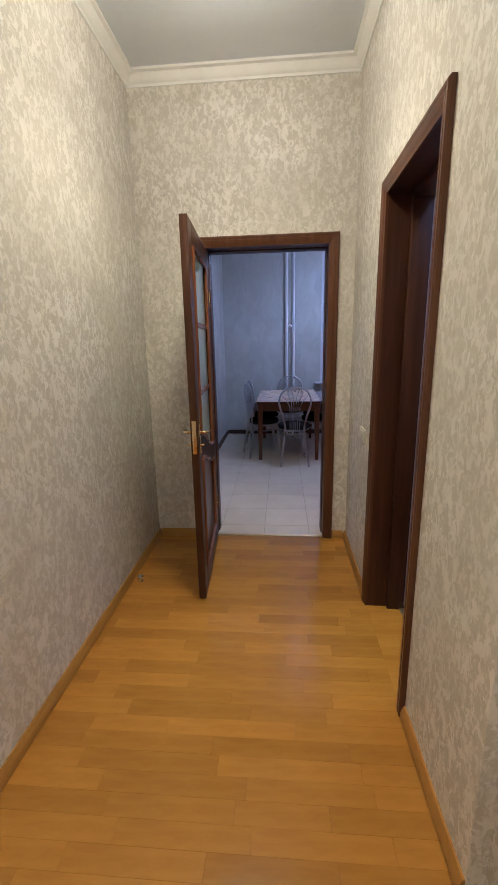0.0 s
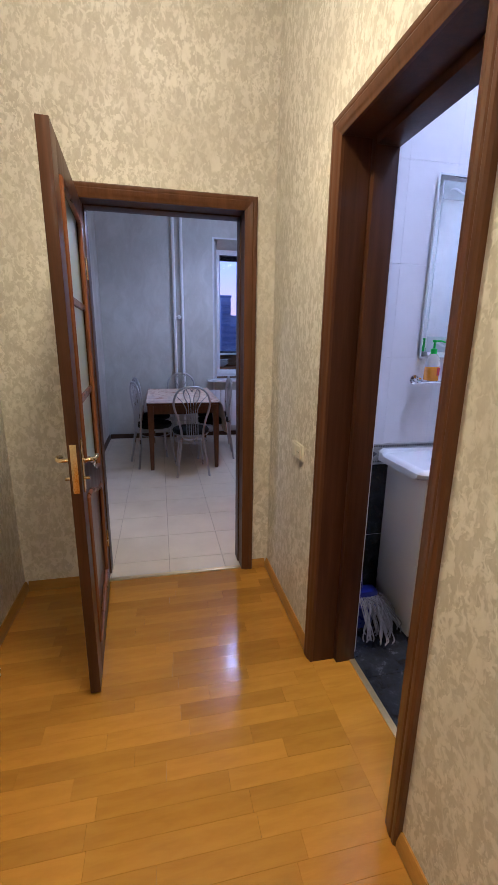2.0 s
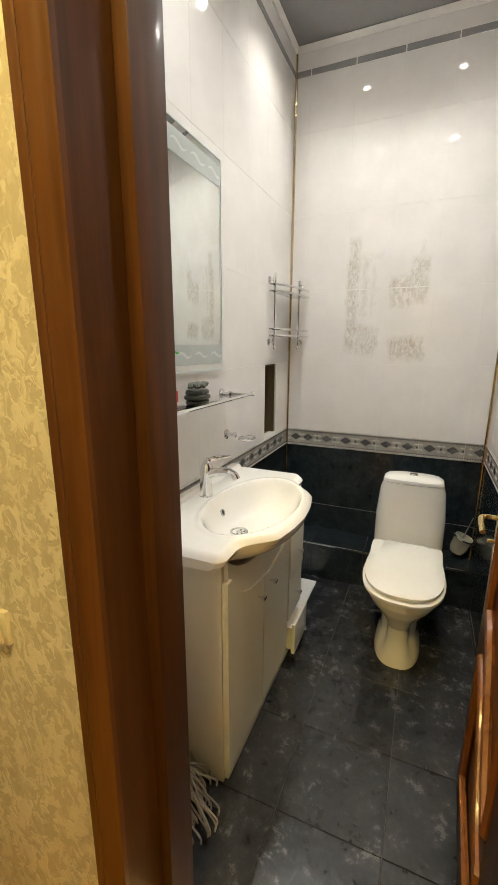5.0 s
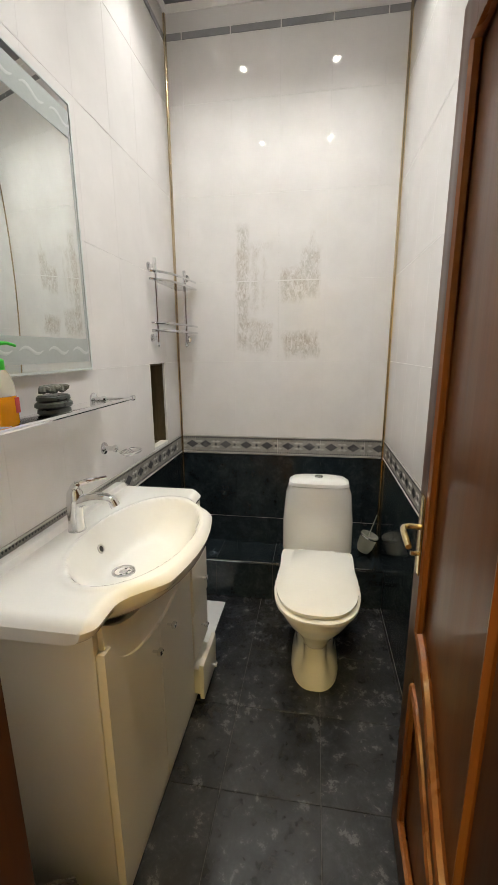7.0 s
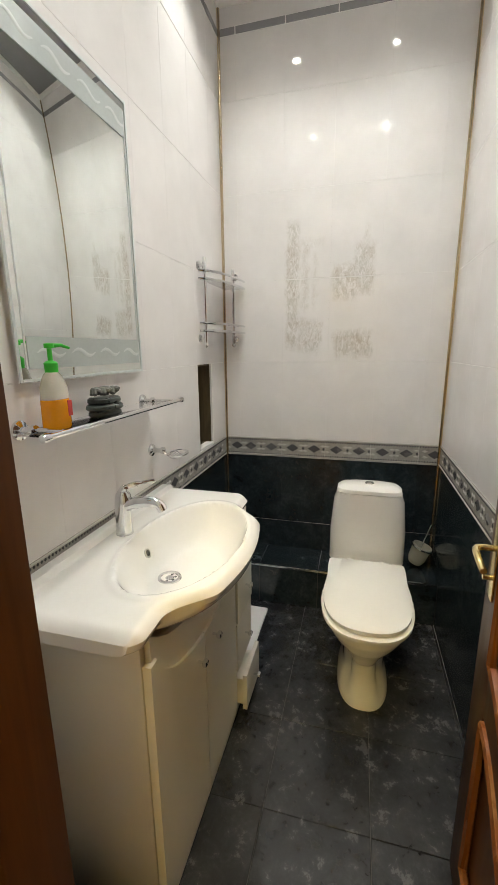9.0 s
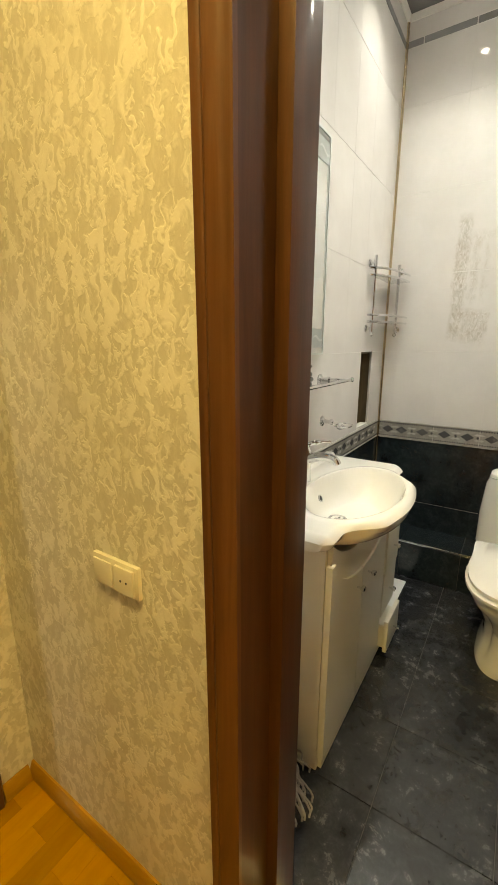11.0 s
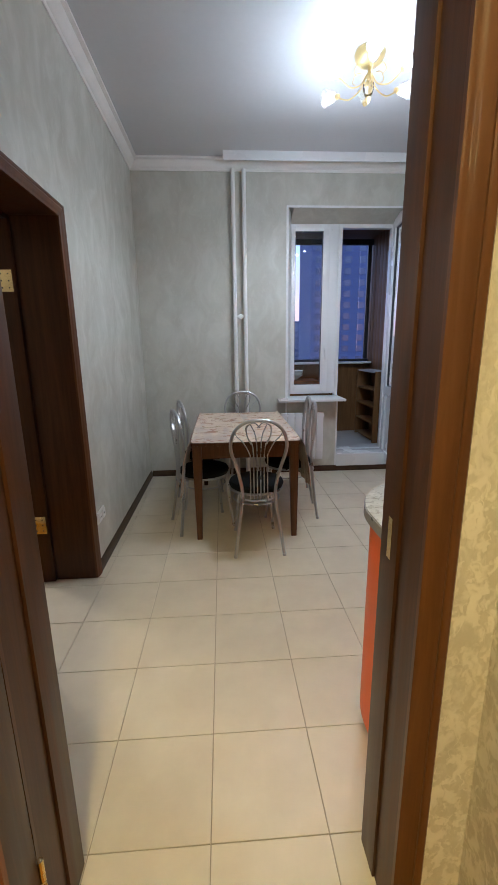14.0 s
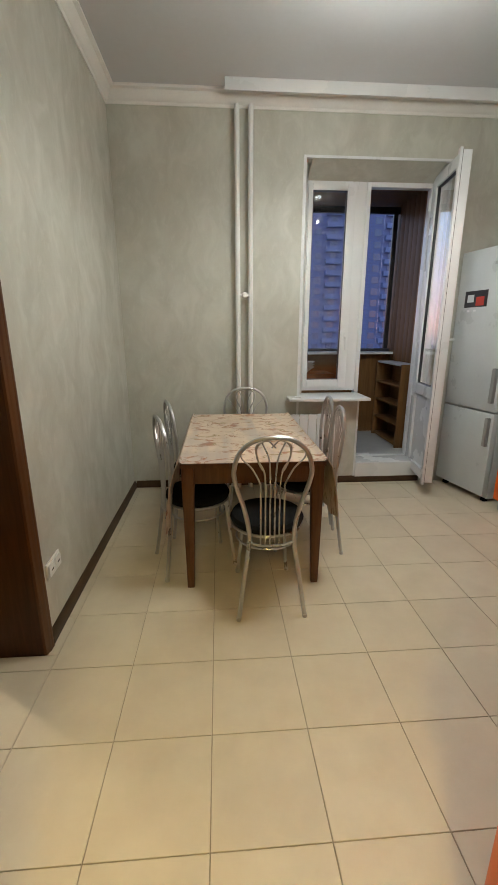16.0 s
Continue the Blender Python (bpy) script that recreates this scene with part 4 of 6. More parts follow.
# mirror
mir = thing("wall_mirror", "frameless wall mirror with etched wave bands at top and bottom", "mirror", "", (1.196, BY1 - 0.002, 1.345))
MW, MH = 0.548, 0.815
part("glass", slab(0, MW, -0.014, -0.009, 0, MH, bev=0.001), M_MIRROR, mir)
part("backing", slab(0.03, MW - 0.03, -0.0085, 0, 0.03, MH - 0.03), M_GREY, mir)
for z0 in (0.03, MH - 0.105):
    part("etched_band", slab(0.032, MW - 0.022, -0.0152, -0.0146, z0, z0 + 0.075), M_ETCH, mir)
    for k in range(4):
        x = 0.06 + k * 0.125
        pts = [(x + 0.1 * s / 8, -0.0158, z0 + 0.037 + 0.009 * math.sin(s / 8 * 2 * math.pi)) for s in range(9)]
        part("etched_wave", turned(tube(bmesh.new(), pts, [0.0015, 0.003, 0.0045, 0.0055, 0.006, 0.0055, 0.0045, 0.003, 0.0015], 6), Matrix.Translation((0, -0.0158 * 0.85, 0)) @ Matrix.Diagonal((1, 0.14, 1, 1))), M_ETCHW, mir)
for q in ((0.0, 0.008, 0.0, MH), (MW - 0.008, MW, 0.0, MH), (0.024, 0.028, 0.03, MH - 0.03), (MW - 0.02, MW - 0.016, 0.03, MH - 0.03)):
    part("etched_line", slab(q[0], q[1], -0.0152, -0.0146, q[2] + 0.001, q[3] - 0.001), M_ETCHW, mir)
for q in ((0.009, MW - 0.009, 0.001, 0.008), (0.009, MW - 0.009, MH - 0.008, MH - 0.001)):
    part("etched_line", slab(q[0], q[1], -0.0152, -0.0146, q[2], q[3]), M_ETCHW, mir)


def stud(parent, x, y, z, length=0.05, label=""):
    """A round chrome wall fixing that sticks out towards -y."""
    part("wall_mount", turned(lathe(bmesh.new(), [(0.0, 0), (0.024, 0), (0.023, 0.006), (0.01, 0.012), (0.0085, length), (0.014, length + 0.003), (0.014, length + 0.012), (0.0, length + 0.016)], 0, 0, 14), Matrix.Translation((x, y, z)) @ Matrix.Rotation(math.pi / 2, 4, "X")), M_CHROME, parent)


sh = thing("glass_shelf", "glass bathroom shelf on chrome mounts with a front rail", "shelf", "", (1.13, BY1, 1.235))
SW = 0.685
part("plate", slab(0.03, SW - 0.03, -0.125, -0.012, -0.004, 0.002, bev=0.001), M_GLASS, sh)
part("rail", tube(bmesh.new(), [(0.0, -0.125, 0.003), (SW, -0.125, 0.003)], 0.0065, 10), M_CHROME, sh)
for x in (0.06, SW - 0.06):
    stud(sh, x, 0, 0.003, 0.035)
    part("arm", tube(bmesh.new(), [(x, -0.04, 0.006), (x, -0.12, 0.006)], 0.005, 8), M_CHROME, sh)
for x in (0.0, SW):
    part("knob", turned(lathe(bmesh.new(), [(0.0, -0.012), (0.009, -0.01), (0.011, 0), (0.009, 0.01), (0.0, 0.012)], 0, 0, 12), Matrix.Translation((x, -0.125, 0.003)) @ Matrix.Rotation(math.pi / 2, 4, "Y")), M_CHROME, sh)

bot = thing("soap_bottle", "clear pump bottle half full of orange soap with a green pump", "soap dispenser", "", (1.235, BY1 - 0.07, 1.2375))
bot.scale = (0.9, 0.9, 0.82)
M_SOAP = plain("orange_soap", (0.85, 0.33, 0.01), 0.15, 0, 0.3)
M_GREEN = plain("green_plastic", (0.03, 0.55, 0.04), 0.3, 0, 0.2)
M_CLEARP = glass("clear_plastic", (0.92, 0.90, 0.78), 0.25, 0.6)
part("liquid", loft(bmesh.new(), [(0.0, 0, 0, 0.036, 0.024, 2.6), (0.006, 0, 0, 0.04, 0.027, 2.6), (0.085, 0, 0, 0.039, 0.026, 2.6)], 24), M_SOAP, bot)
part("bottle", loft(bmesh.new(), [(0.0855, 0, 0, 0.039, 0.026, 2.6), (0.12, 0, 0, 0.036, 0.025, 2.6), (0.15, 0, 0, 0.026, 0.02, 2.2), (0.162, 0, 0, 0.014, 0.014, 2)], 24), M_CLEARP, bot)
part("label", slab(0.014, 0.03, -0.0268, -0.0252, 0.035, 0.08, bev=0.0006), M_RED, bot, "small printed label")
pm = part("pump", lathe(bmesh.new(), [(0.016, 0.16), (0.017, 0.185), (0.012, 0.19), (0.006, 0.192), (0.006, 0.225), (0.012, 0.226), (0.012, 0.238), (0.0, 0.24)], 0, 0, 16), M_GREEN, bot)
part("nozzle", tube(bmesh.new(), [(0, 0, 0.232), (0.03, -0.01, 0.234), (0.052, -0.018, 0.226)], [0.007, 0.005, 0.004], 8), M_GREEN, pm)

M_STONE = plain("dark_stone", (0.035, 0.045, 0.04), 0.3, 0.2, 0.2, 0.3, 60)
dish = thing("ornament", "dark stone trinket box with a carved lid on the glass shelf", "ornament", "", (1.43, BY1 - 0.068, 1.2375))
bm = bmesh.new()
for z, r in ((0.0, 0.05), (0.018, 0.056), (0.036, 0.05)):
    loft(bm, [(z, 0, 0, r * 0.9, r * 0.62, 3), (z + 0.005, 0, 0, r, r * 0.7, 3), (z + 0.013, 0, 0, r * 0.98, r * 0.68, 3), (z + 0.0175, 0, 0, r * 0.86, r * 0.6, 3)], 20)
part("box", bm, M_STONE, dish)
M_PEWTER = plain("pewter", (0.2, 0.21, 0.19), 0.35, 0.7, 0, 0.3, 60)
for k in range(14):
    a = k * 0.45
    p = Vector((0.045 * math.cos(a) * SIDE.uniform(0.4, 1), 0.03 * math.sin(a) * SIDE.uniform(0.4, 1), 0.062))
    part("carved_leaf", tube(bmesh.new(), curve([p, p + Vector((0.01, 0.004, 0.012)), p + Vector((0.018, -0.006, 0.008))], 3), 0.0065, 6), M_PEWTER, dish)

soap = thing("soap_dish", "chrome wire soap dish on a wall mount", "soap dish", "", (1.80, BY1, 1.045))
stud(soap, 0, 0, 0, 0.04)
loop = [(0.055 * math.cos(a) + 0.05, -0.085 + 0.038 * math.sin(a), -0.02) for a in [k * math.pi / 10 for k in range(20)]]
part("rim", tube(bmesh.new(), loop, 0.0035, 6, True), M_CHROME, soap)
part("arm", tube(bmesh.new(), [(0, -0.045, 0), (0.012, -0.06, -0.018)], 0.0045, 8), M_CHROME, soap)
for k in range(7):
    x = 0.012 + k * 0.0127
    half = 0.038 * math.sqrt(max(0, 1 - ((x - 0.05) / 0.055) ** 2))
    part("wire", tube(bmesh.new(), curve([(x, -0.085 - half, -0.02), (x, -0.085, -0.034), (x, -0.085 + half, -0.02)], 3), 0.0018, 5), M_CHROME, soap)

rack = thing("corner_shelf", "chrome and glass two tier corner shelf", "shelf", "", (BX1, BY1, 1.47))
for px, py in ((-0.375, -0.032), (-0.035, -0.068)):
    part("post", tube(bmesh.new(), [(px, py, -0.02), (px, py, 0.365)], 0.0085, 10), M_CHROME, rack)
    part("finial", lathe(bmesh.new(), [(0.0, -0.045), (0.011, -0.035), (0.008, -0.02), (0.0, -0.018)], px, py, 10), M_CHROME, rack)
for z in (0.035, 0.27):
    arc = [(-0.395 * math.cos(a) - 0.005, -0.11 * math.sin(a) - 0.012) for a in [k * math.pi / 24 for k in range(13)]]
    plate = [bmv for bmv in arc] + [(-0.012, -0.012)]
    bm = bmesh.new()
    lo = [bm.verts.new((x, y, z - 0.003)) for x, y in plate]
    hi = [bm.verts.new((x, y, z + 0.003)) for x, y in plate]
    bm.faces.new(lo[::-1]), bm.faces.new(hi)
    for k in range(len(lo)):
        j = (k + 1) % len(lo)
        bm.faces.new((lo[k], lo[j], hi[j], hi[k]))
    part("glass_plate", bm, M_GLASS, rack)
    for dz in (0.0, 0.035):
        part("rail", tube(bmesh.new(), [(x, y, z + dz) for x, y in arc], 0.0055, 8), M_CHROME, rack)
for z in (0.0, 0.33):
    part("wall_mount", turned(lathe(bmesh.new(), [(0.0, 0), (0.02, 0), (0.019, 0.006), (0.008, 0.01), (0.008, 0.03)], 0, 0, 12), Matrix.Translation((-0.375, 0, z)) @ Matrix.Rotation(math.pi / 2, 4, "X")), M_CHROME, rack)
    part("wall_mount", turned(lathe(bmesh.new(), [(0.0, 0), (0.02, 0), (0.019, 0.006), (0.008, 0.01), (0.008, 0.03)], 0, 0, 12), Matrix.Translation((0, -0.068, z)) @ Matrix.Rotation(-math.pi / 2, 4, "Y")), M_CHROME, rack)

# toilet, facing -x
TY = 1.878
toi = thing("toilet", "white ceramic toilet with a closed lid and a tall tapered cistern", "toilet", "", (0, TY, 0))


def dee(bm, cx=2.06):
    """Squares off the back of a rounded plate."""
    for v in bm.verts:
        if v.co.x > cx:
            u = (v.co.x - cx) / 0.26
            w = abs(v.co.y)
            v.co.x = min(cx + 0.225, cx + 0.30 * u)
            v.co.y = math.copysign(min(0.172, w + 0.11 * min(1, u) ** 2 * (w / 0.18) ** 0.3), v.co.y) if w > 0.01 else v.co.y
    return bm


rings = [(0.0, 2.09, 0, 0.235, 0.108, 2.6), (0.02, 2.09, 0, 0.23, 0.105, 2.6), (0.10, 2.10, 0, 0.205, 0.085, 2.4), (0.17, 2.10, 0, 0.20, 0.088, 2.3), (0.24, 2.08, 0, 0.235, 0.115, 2.2), (0.30, 2.06, 0, 0.265, 0.15, 2.2), (0.345, 2.05, 0, 0.275, 0.172, 2.2), (0.375, 2.05, 0, 0.276, 0.178, 2.2)]
fine = []
for lo, hi in zip(rings, rings[1:]):
    fine += [tuple(a + (b - a) * k / 4 for a, b in zip(lo, hi)) for k in range(4)]
bm = loft(bmesh.new(), fine + [rings[-1]], 64)
for v in bm.verts:
    z = v.co.z
    if z < 0.31:
        a = abs(math.atan2(v.co.y / 0.1, -(v.co.x - 2.10) / 0.22))
        depth = 0.20 * math.exp(-((a - 0.72) / 0.17) ** 2) * math.sin(math.pi * min(1, max(0, (z - 0.025) / 0.285))) ** 0.6
        v.co.y *= 1 - depth
        v.co.x = 2.10 + (v.co.x - 2.10) * (1 - depth * 0.7)
part("bowl", bm, M_CERAMIC, toi)
part("shelf", slab(2.15, 2.46, -0.12, 0.12, 0.2, 0.373, bev=0.03), M_CERAMIC, toi)
part("seat", dee(loft(bmesh.new(), [(0.378, 2.045, 0, 0.274, 0.180, 2.55), (0.382, 2.04, 0, 0.279, 0.185, 2.55), (0.394, 2.04, 0, 0.279, 0.185, 2.55), (0.398, 2.045, 0, 0.274, 0.180, 2.55)], 44)), M_CERAMIC, toi)
part("lid", dee(loft(bmesh.new(), [(0.401, 2.048, 0, 0.265, 0.172, 2.55), (0.405, 2.046, 0, 0.271, 0.177, 2.55), (0.418, 2.046, 0, 0.271, 0.177, 2.55), (0.424, 2.048, 0, 0.258, 0.166, 2.3), (0.427, 2.05, 0, 0.22, 0.13, 2.3)], 44)), M_CERAMIC, toi)
part("cistern", loft(bmesh.new(), [(0.378, 2.405, 0, 0.075, 0.165, 4), (0.39, 2.405, 0, 0.083, 0.178, 4), (0.55, 2.41, 0, 0.082, 0.178, 4), (0.70, 2.415, 0, 0.078, 0.165, 4), (0.735, 2.415, 0, 0.076, 0.152, 4)], 40), M_CERAMIC, toi)
part("cistern_lid", loft(bmesh.new(), [(0.739, 2.415, 0, 0.078, 0.154, 4), (0.755, 2.415, 0, 0.076, 0.15, 3.6), (0.77, 2.415, 0, 0.062, 0.13, 3), (0.776, 2.415, 0, 0.04, 0.09, 2.6)], 40), M_CERAMIC, toi)
part("button", lathe(bmesh.new(), [(0.0, 0.782), (0.019, 0.781), (0.022, 0.775), (0.022, 0.772)], 2.41, 0, 20), M_CHROME, toi)
for s in (-0.075, 0.075):
    part("hinge", slab(2.29, 2.325, s - 0.012, s + 0.012, 0.378, 0.412, bev=0.005), M_CERAMIC, toi)

brush = thing("toilet_brush_holder", "frosted glass brush cup in a chrome ring on the wall", "toilet brush", "", (2.645, 1.608, 0.262))
brush.rotation_euler = (radians(19), 0, 0)
part("cup", lathe(bmesh.new(), [(0.0, 0.0), (0.034, 0.0), (0.046, 0.03), (0.05, 0.11), (0.047, 0.11), (0.042, 0.032), (0.03, 0.006), (0.0, 0.006)], 0, 0, 20), M_CLEARP, brush)
part("ring", tube(bmesh.new(), [(0.055 * math.cos(a), 0.055 * math.sin(a), 0.10) for a in [k * math.pi / 10 for k in range(20)]], 0.005, 8, True), M_CHROME, brush)
part("rod", tube(bmesh.new(), curve([(0.0, 0.0, 0.05), (0.006, 0.003, 0.13), (0.01, 0.006, 0.235)]), 0.0055, 8), M_CHROME, brush)
part("arm", tube(bmesh.new(), [(0.055, 0, 0.10), (0.067, 0, 0.10)], 0.007, 8), M_CHROME, brush)

scale = thing("plastic_board", "thin white plastic board on the floor beside the cabinet", "board", "", (0, 0, 0))
part("board", slab(2.03, 2.40, 2.38, 2.68, 0.002, 0.012, bev=0.003), M_WHITE, scale)

mop = thing("mop", "string mop with pale grey cords standing in a blue bucket", "mop", "", (0.93, 2.47, 0.0))
M_STRING = plain("grey_cotton", (0.38, 0.36, 0.33), 0.95, 0, 0, 0.15, 60)
M_BLUE = plain("blue_plastic", (0.02, 0.03, 0.22), 0.3, 0, 0.2)
part("handle", tube(bmesh.new(), [(-0.03, 0.06, 0.18), (-0.05, 0.17, 1.02)], 0.011, 10), M_BLUE, mop)
part("head", slab(-0.07, 0.05, 0.02, 0.09, 0.14, 0.2, bev=0.015), M_BLUE, mop)
for k in range(60):
    a, r = SIDE.uniform(-2.4, 0.6), SIDE.uniform(0.07, 0.16)
    s = Vector((SIDE.uniform(-0.05, 0.05), SIDE.uniform(0.02, 0.08), 0.17))
    e = Vector((max(-0.10, min(0.145, r * math.cos(a))), -0.02 + 0.8 * r * math.sin(a), SIDE.uniform(0.008, 0.05)))
    m1 = s.lerp(e, 0.45) + Vector((SIDE.uniform(-0.02, 0.02), SIDE.uniform(-0.02, 0.02), 0.05))
    part("cord", tube(bmesh.new(), curve([s, m1, e + Vector((SIDE.uniform(-0.01, 0.01), 0.01, 0.03)), e], 4), 0.0034, 5), M_STRING, mop)
buck = thing("bucket", "blue plastic bucket behind the door jamb", "bucket", "", (0.90, 2.56, 0.0))
part("shell", lathe(bmesh.new(), [(0.0, 0.003), (0.085, 0.003), (0.105, 0.13), (0.11, 0.13), (0.11, 0.136), (0.1, 0.136), (0.08, 0.01), (0.0, 0.01)], 0, 0, 24), M_BLUE, buck)

# ---- corridor things ----
M_CREAM = plain("cream_plastic", (0.66, 0.62, 0.53), 0.35, 0, 0.1, 0.02, 3)
sw = thing("wall_switch", "cream double light switch and socket plate", "light switch", "", (CX1, 2.628, 0.918))
sw.scale = (0.9, 0.86, 0.92)
part("plate", slab(-0.012, 0, -0.082, 0.082, -0.04, 0.04, bev=0.004), M_CREAM, sw)
part("rocker", slab(-0.018, -0.0125, 0.008, 0.074, -0.03, 0.03, bev=0.003), M_CREAM, sw)
part("socket_face", slab(-0.02, -0.0125, -0.072, -0.006, -0.033, 0.033, bev=0.004), M_CREAM, sw)
for dy in (-0.05, -0.03):
    part("hole", turned(lathe(bmesh.new(), [(0.0, 0), (0.003, 0), (0.003, 0.001), (0, 0.001)], 0, 0, 8), Matrix.Translation((-0.0202, dy, 0)) @ Matrix.Rotation(-math.pi / 2, 4, "Y")), M_DARK, sw)
st = thing("door_stopper", "small brass door stop on the floor", "door stop", "", (-0.80, 2.50, 0.0))
part("base", lathe(bmesh.new(), [(0, 0.0), (0.019, 0.0), (0.019, 0.006), (0.01, 0.01), (0.01, 0.016)], 0, 0, 16), M_GOLD, st)
part("cap", lathe(bmesh.new(), [(0.012, 0.016), (0.02, 0.024), (0.02, 0.034), (0.012, 0.042), (0.0, 0.044)], 0, 0, 16), M_CHROME, st)
so = thing("wall_socket", "white double wall socket low on the wall", "socket", "", (KX0, 5.03, 0.345))
part("plate", slab(0, 0.01, -0.075, 0.075, -0.04, 0.04, bev=0.004), M_WHITE, so)
for dy in (-0.037, 0.037):
    f = part("socket_face", slab(0.0105, 0.018, dy - 0.03, dy + 0.03, -0.03, 0.03, bev=0.003), M_WHITE, so)
    part("hole", slab(0.0182, 0.0188, dy - 0.012, dy + 0.012, -0.004, 0.004), M_DARK, f)

# ---- kitchen things ----
tab = thing("dining_table", "dark wooden dining table with tapered legs", "table")
TX0, TX1, TY0, TY1 = -0.215, 0.57, 5.285, 6.60
part("tabletop", slab(TX0, TX1, TY0, TY1, 0.725, 0.75, bev=0.004), M_TABLE, tab)
part("apron", boxes([(TX0 + 0.05, TX1 - 0.05, TY0 + 0.02, TY0 + 0.04, 0.63, 0.724), (TX0 + 0.05, TX1 - 0.05, TY1 - 0.04, TY1 - 0.02, 0.63, 0.724), (TX0 + 0.02, TX0 + 0.04, TY0 + 0.05, TY1 - 0.05, 0.63, 0.724), (TX1 - 0.04, TX1 - 0.02, TY0 + 0.05, TY1 - 0.05, 0.63, 0.724)], 0.002), M_TABLE, tab)
for lx in (TX0 + 0.04, TX1 - 0.04):
    for ly in (TY0 + 0.04, TY1 - 0.04):
        sx, sy = math.copysign(0.006, lx - 0.18), math.copysign(0.004, ly - 6)
        part("leg", loft(bmesh.new(), [(0.0, lx + sx, ly + sy, 0.02, 0.02, 8), (0.62, lx, ly, 0.034, 0.034, 8), (0.724, lx, ly, 0.034, 0.034, 8)], 16), M_TABLE, tab)

M_CLOTH = Mat("printed_tablecloth", 0.55, 0, 0.1)
at = M_CLOTH.coords()
stq = M_CLOTH.coords((9, 13, 6))
base = M_CLOTH.ramp(M_CLOTH.noise(at, 6, 3), [(0.3, (0.60, 0.45, 0.33)), (0.7, (0.70, 0.56, 0.43))])
leafy = M_CLOTH.ramp(M_CLOTH.noise(stq, 0.9, 6, 0.72, 1.2), [(0.52, 0.0), (0.60, 0.9)])
hue = M_CLOTH.ramp(M_CLOTH.noise(at, 7, 2), [(0.40, (0.26, 0.17, 0.05)), (0.47, (0.38, 0.13, 0.05)), (0.6, (0.30, 0.14, 0.08))])
stripe = M_CLOTH.ramp(M_CLOTH.noise(M_CLOTH.coords((7, 1.2, 1)), 1.0, 2), [(0.5, 0.0), (0.62, 0.55)])
c = M_CLOTH.mix(stripe, base, (0.42, 0.36, 0.33))
M_CLOTH.color(M_CLOTH.mix(leafy, c, hue))
M_CLOTH.bump(M_CLOTH.noise(at, 200, 2), 0.1, 0.001)
M_CLOTHB = plain("cloth_lining", (0.62, 0.56, 0.48), 0.8, 0, 0, 0.05, 20)
bm = bmesh.new()
cols = [(-0.288, 0.38), (-0.284, 0.5), (-0.27, 0.62), (-0.242, 0.72), (-0.217, 0.7675), (-0.2, 0.756), (0.0, 0.755), (0.2, 0.755), (0.4, 0.755), (0.555, 0.756), (0.573, 0.7675), (0.60, 0.72), (0.622, 0.62), (0.637, 0.52), (0.642, 0.40)]
NR = 40
grid = []
for i in range(NR + 1):
    y = TY0 - 0.004 + (TY1 - TY0 + 0.006) * i / NR
    row = []
    for x, z in cols:
        k = max(0.0, (0.74 - z) / 0.34)
        wave = 0.016 * k * math.sin(y * 17 + (2 if x > 0 else 0)) + 0.006 * k * math.sin(y * 41)
        drop = 0.025 * k * math.sin(y * 6 + x * 4) - (0.01 * k if i == 0 or i == NR else 0)
        row.append(bm.verts.new((x + math.copysign(1, x - 0.18) * abs(wave), y, z + drop)))
    grid.append(row)
for a, b in zip(grid, grid[1:]):
    for k in range(len(cols) - 1):
        bm.faces.new((a[k], a[k + 1], b[k + 1], b[k]))
under = [[bm.verts.new(v.co - Vector((math.copysign(0.002, v.co.x - 0.18) if v.co.z < 0.75 else 0, 0, 0.0015))) for v in row] for row in grid]
for a, b in zip(under, under[1:]):
    for k in range(len(cols) - 1):
        bm.faces.new((a[k], b[k], b[k + 1], a[k + 1]))
for p, q in ((grid[0], under[0]), (grid[-1], under[-1]), ([r[0] for r in grid], [r[0] for r in under]), ([r[-1] for r in grid], [r[-1] for r in under])):
    for k in range(len(p) - 1):
        bm.faces.new((p[k], q[k], q[k + 1], p[k + 1]))
tc = tagged(part("tablecloth", bm, M_CLOTH), "beige tablecloth printed with reddish leaves hanging down two sides", "tablecloth")


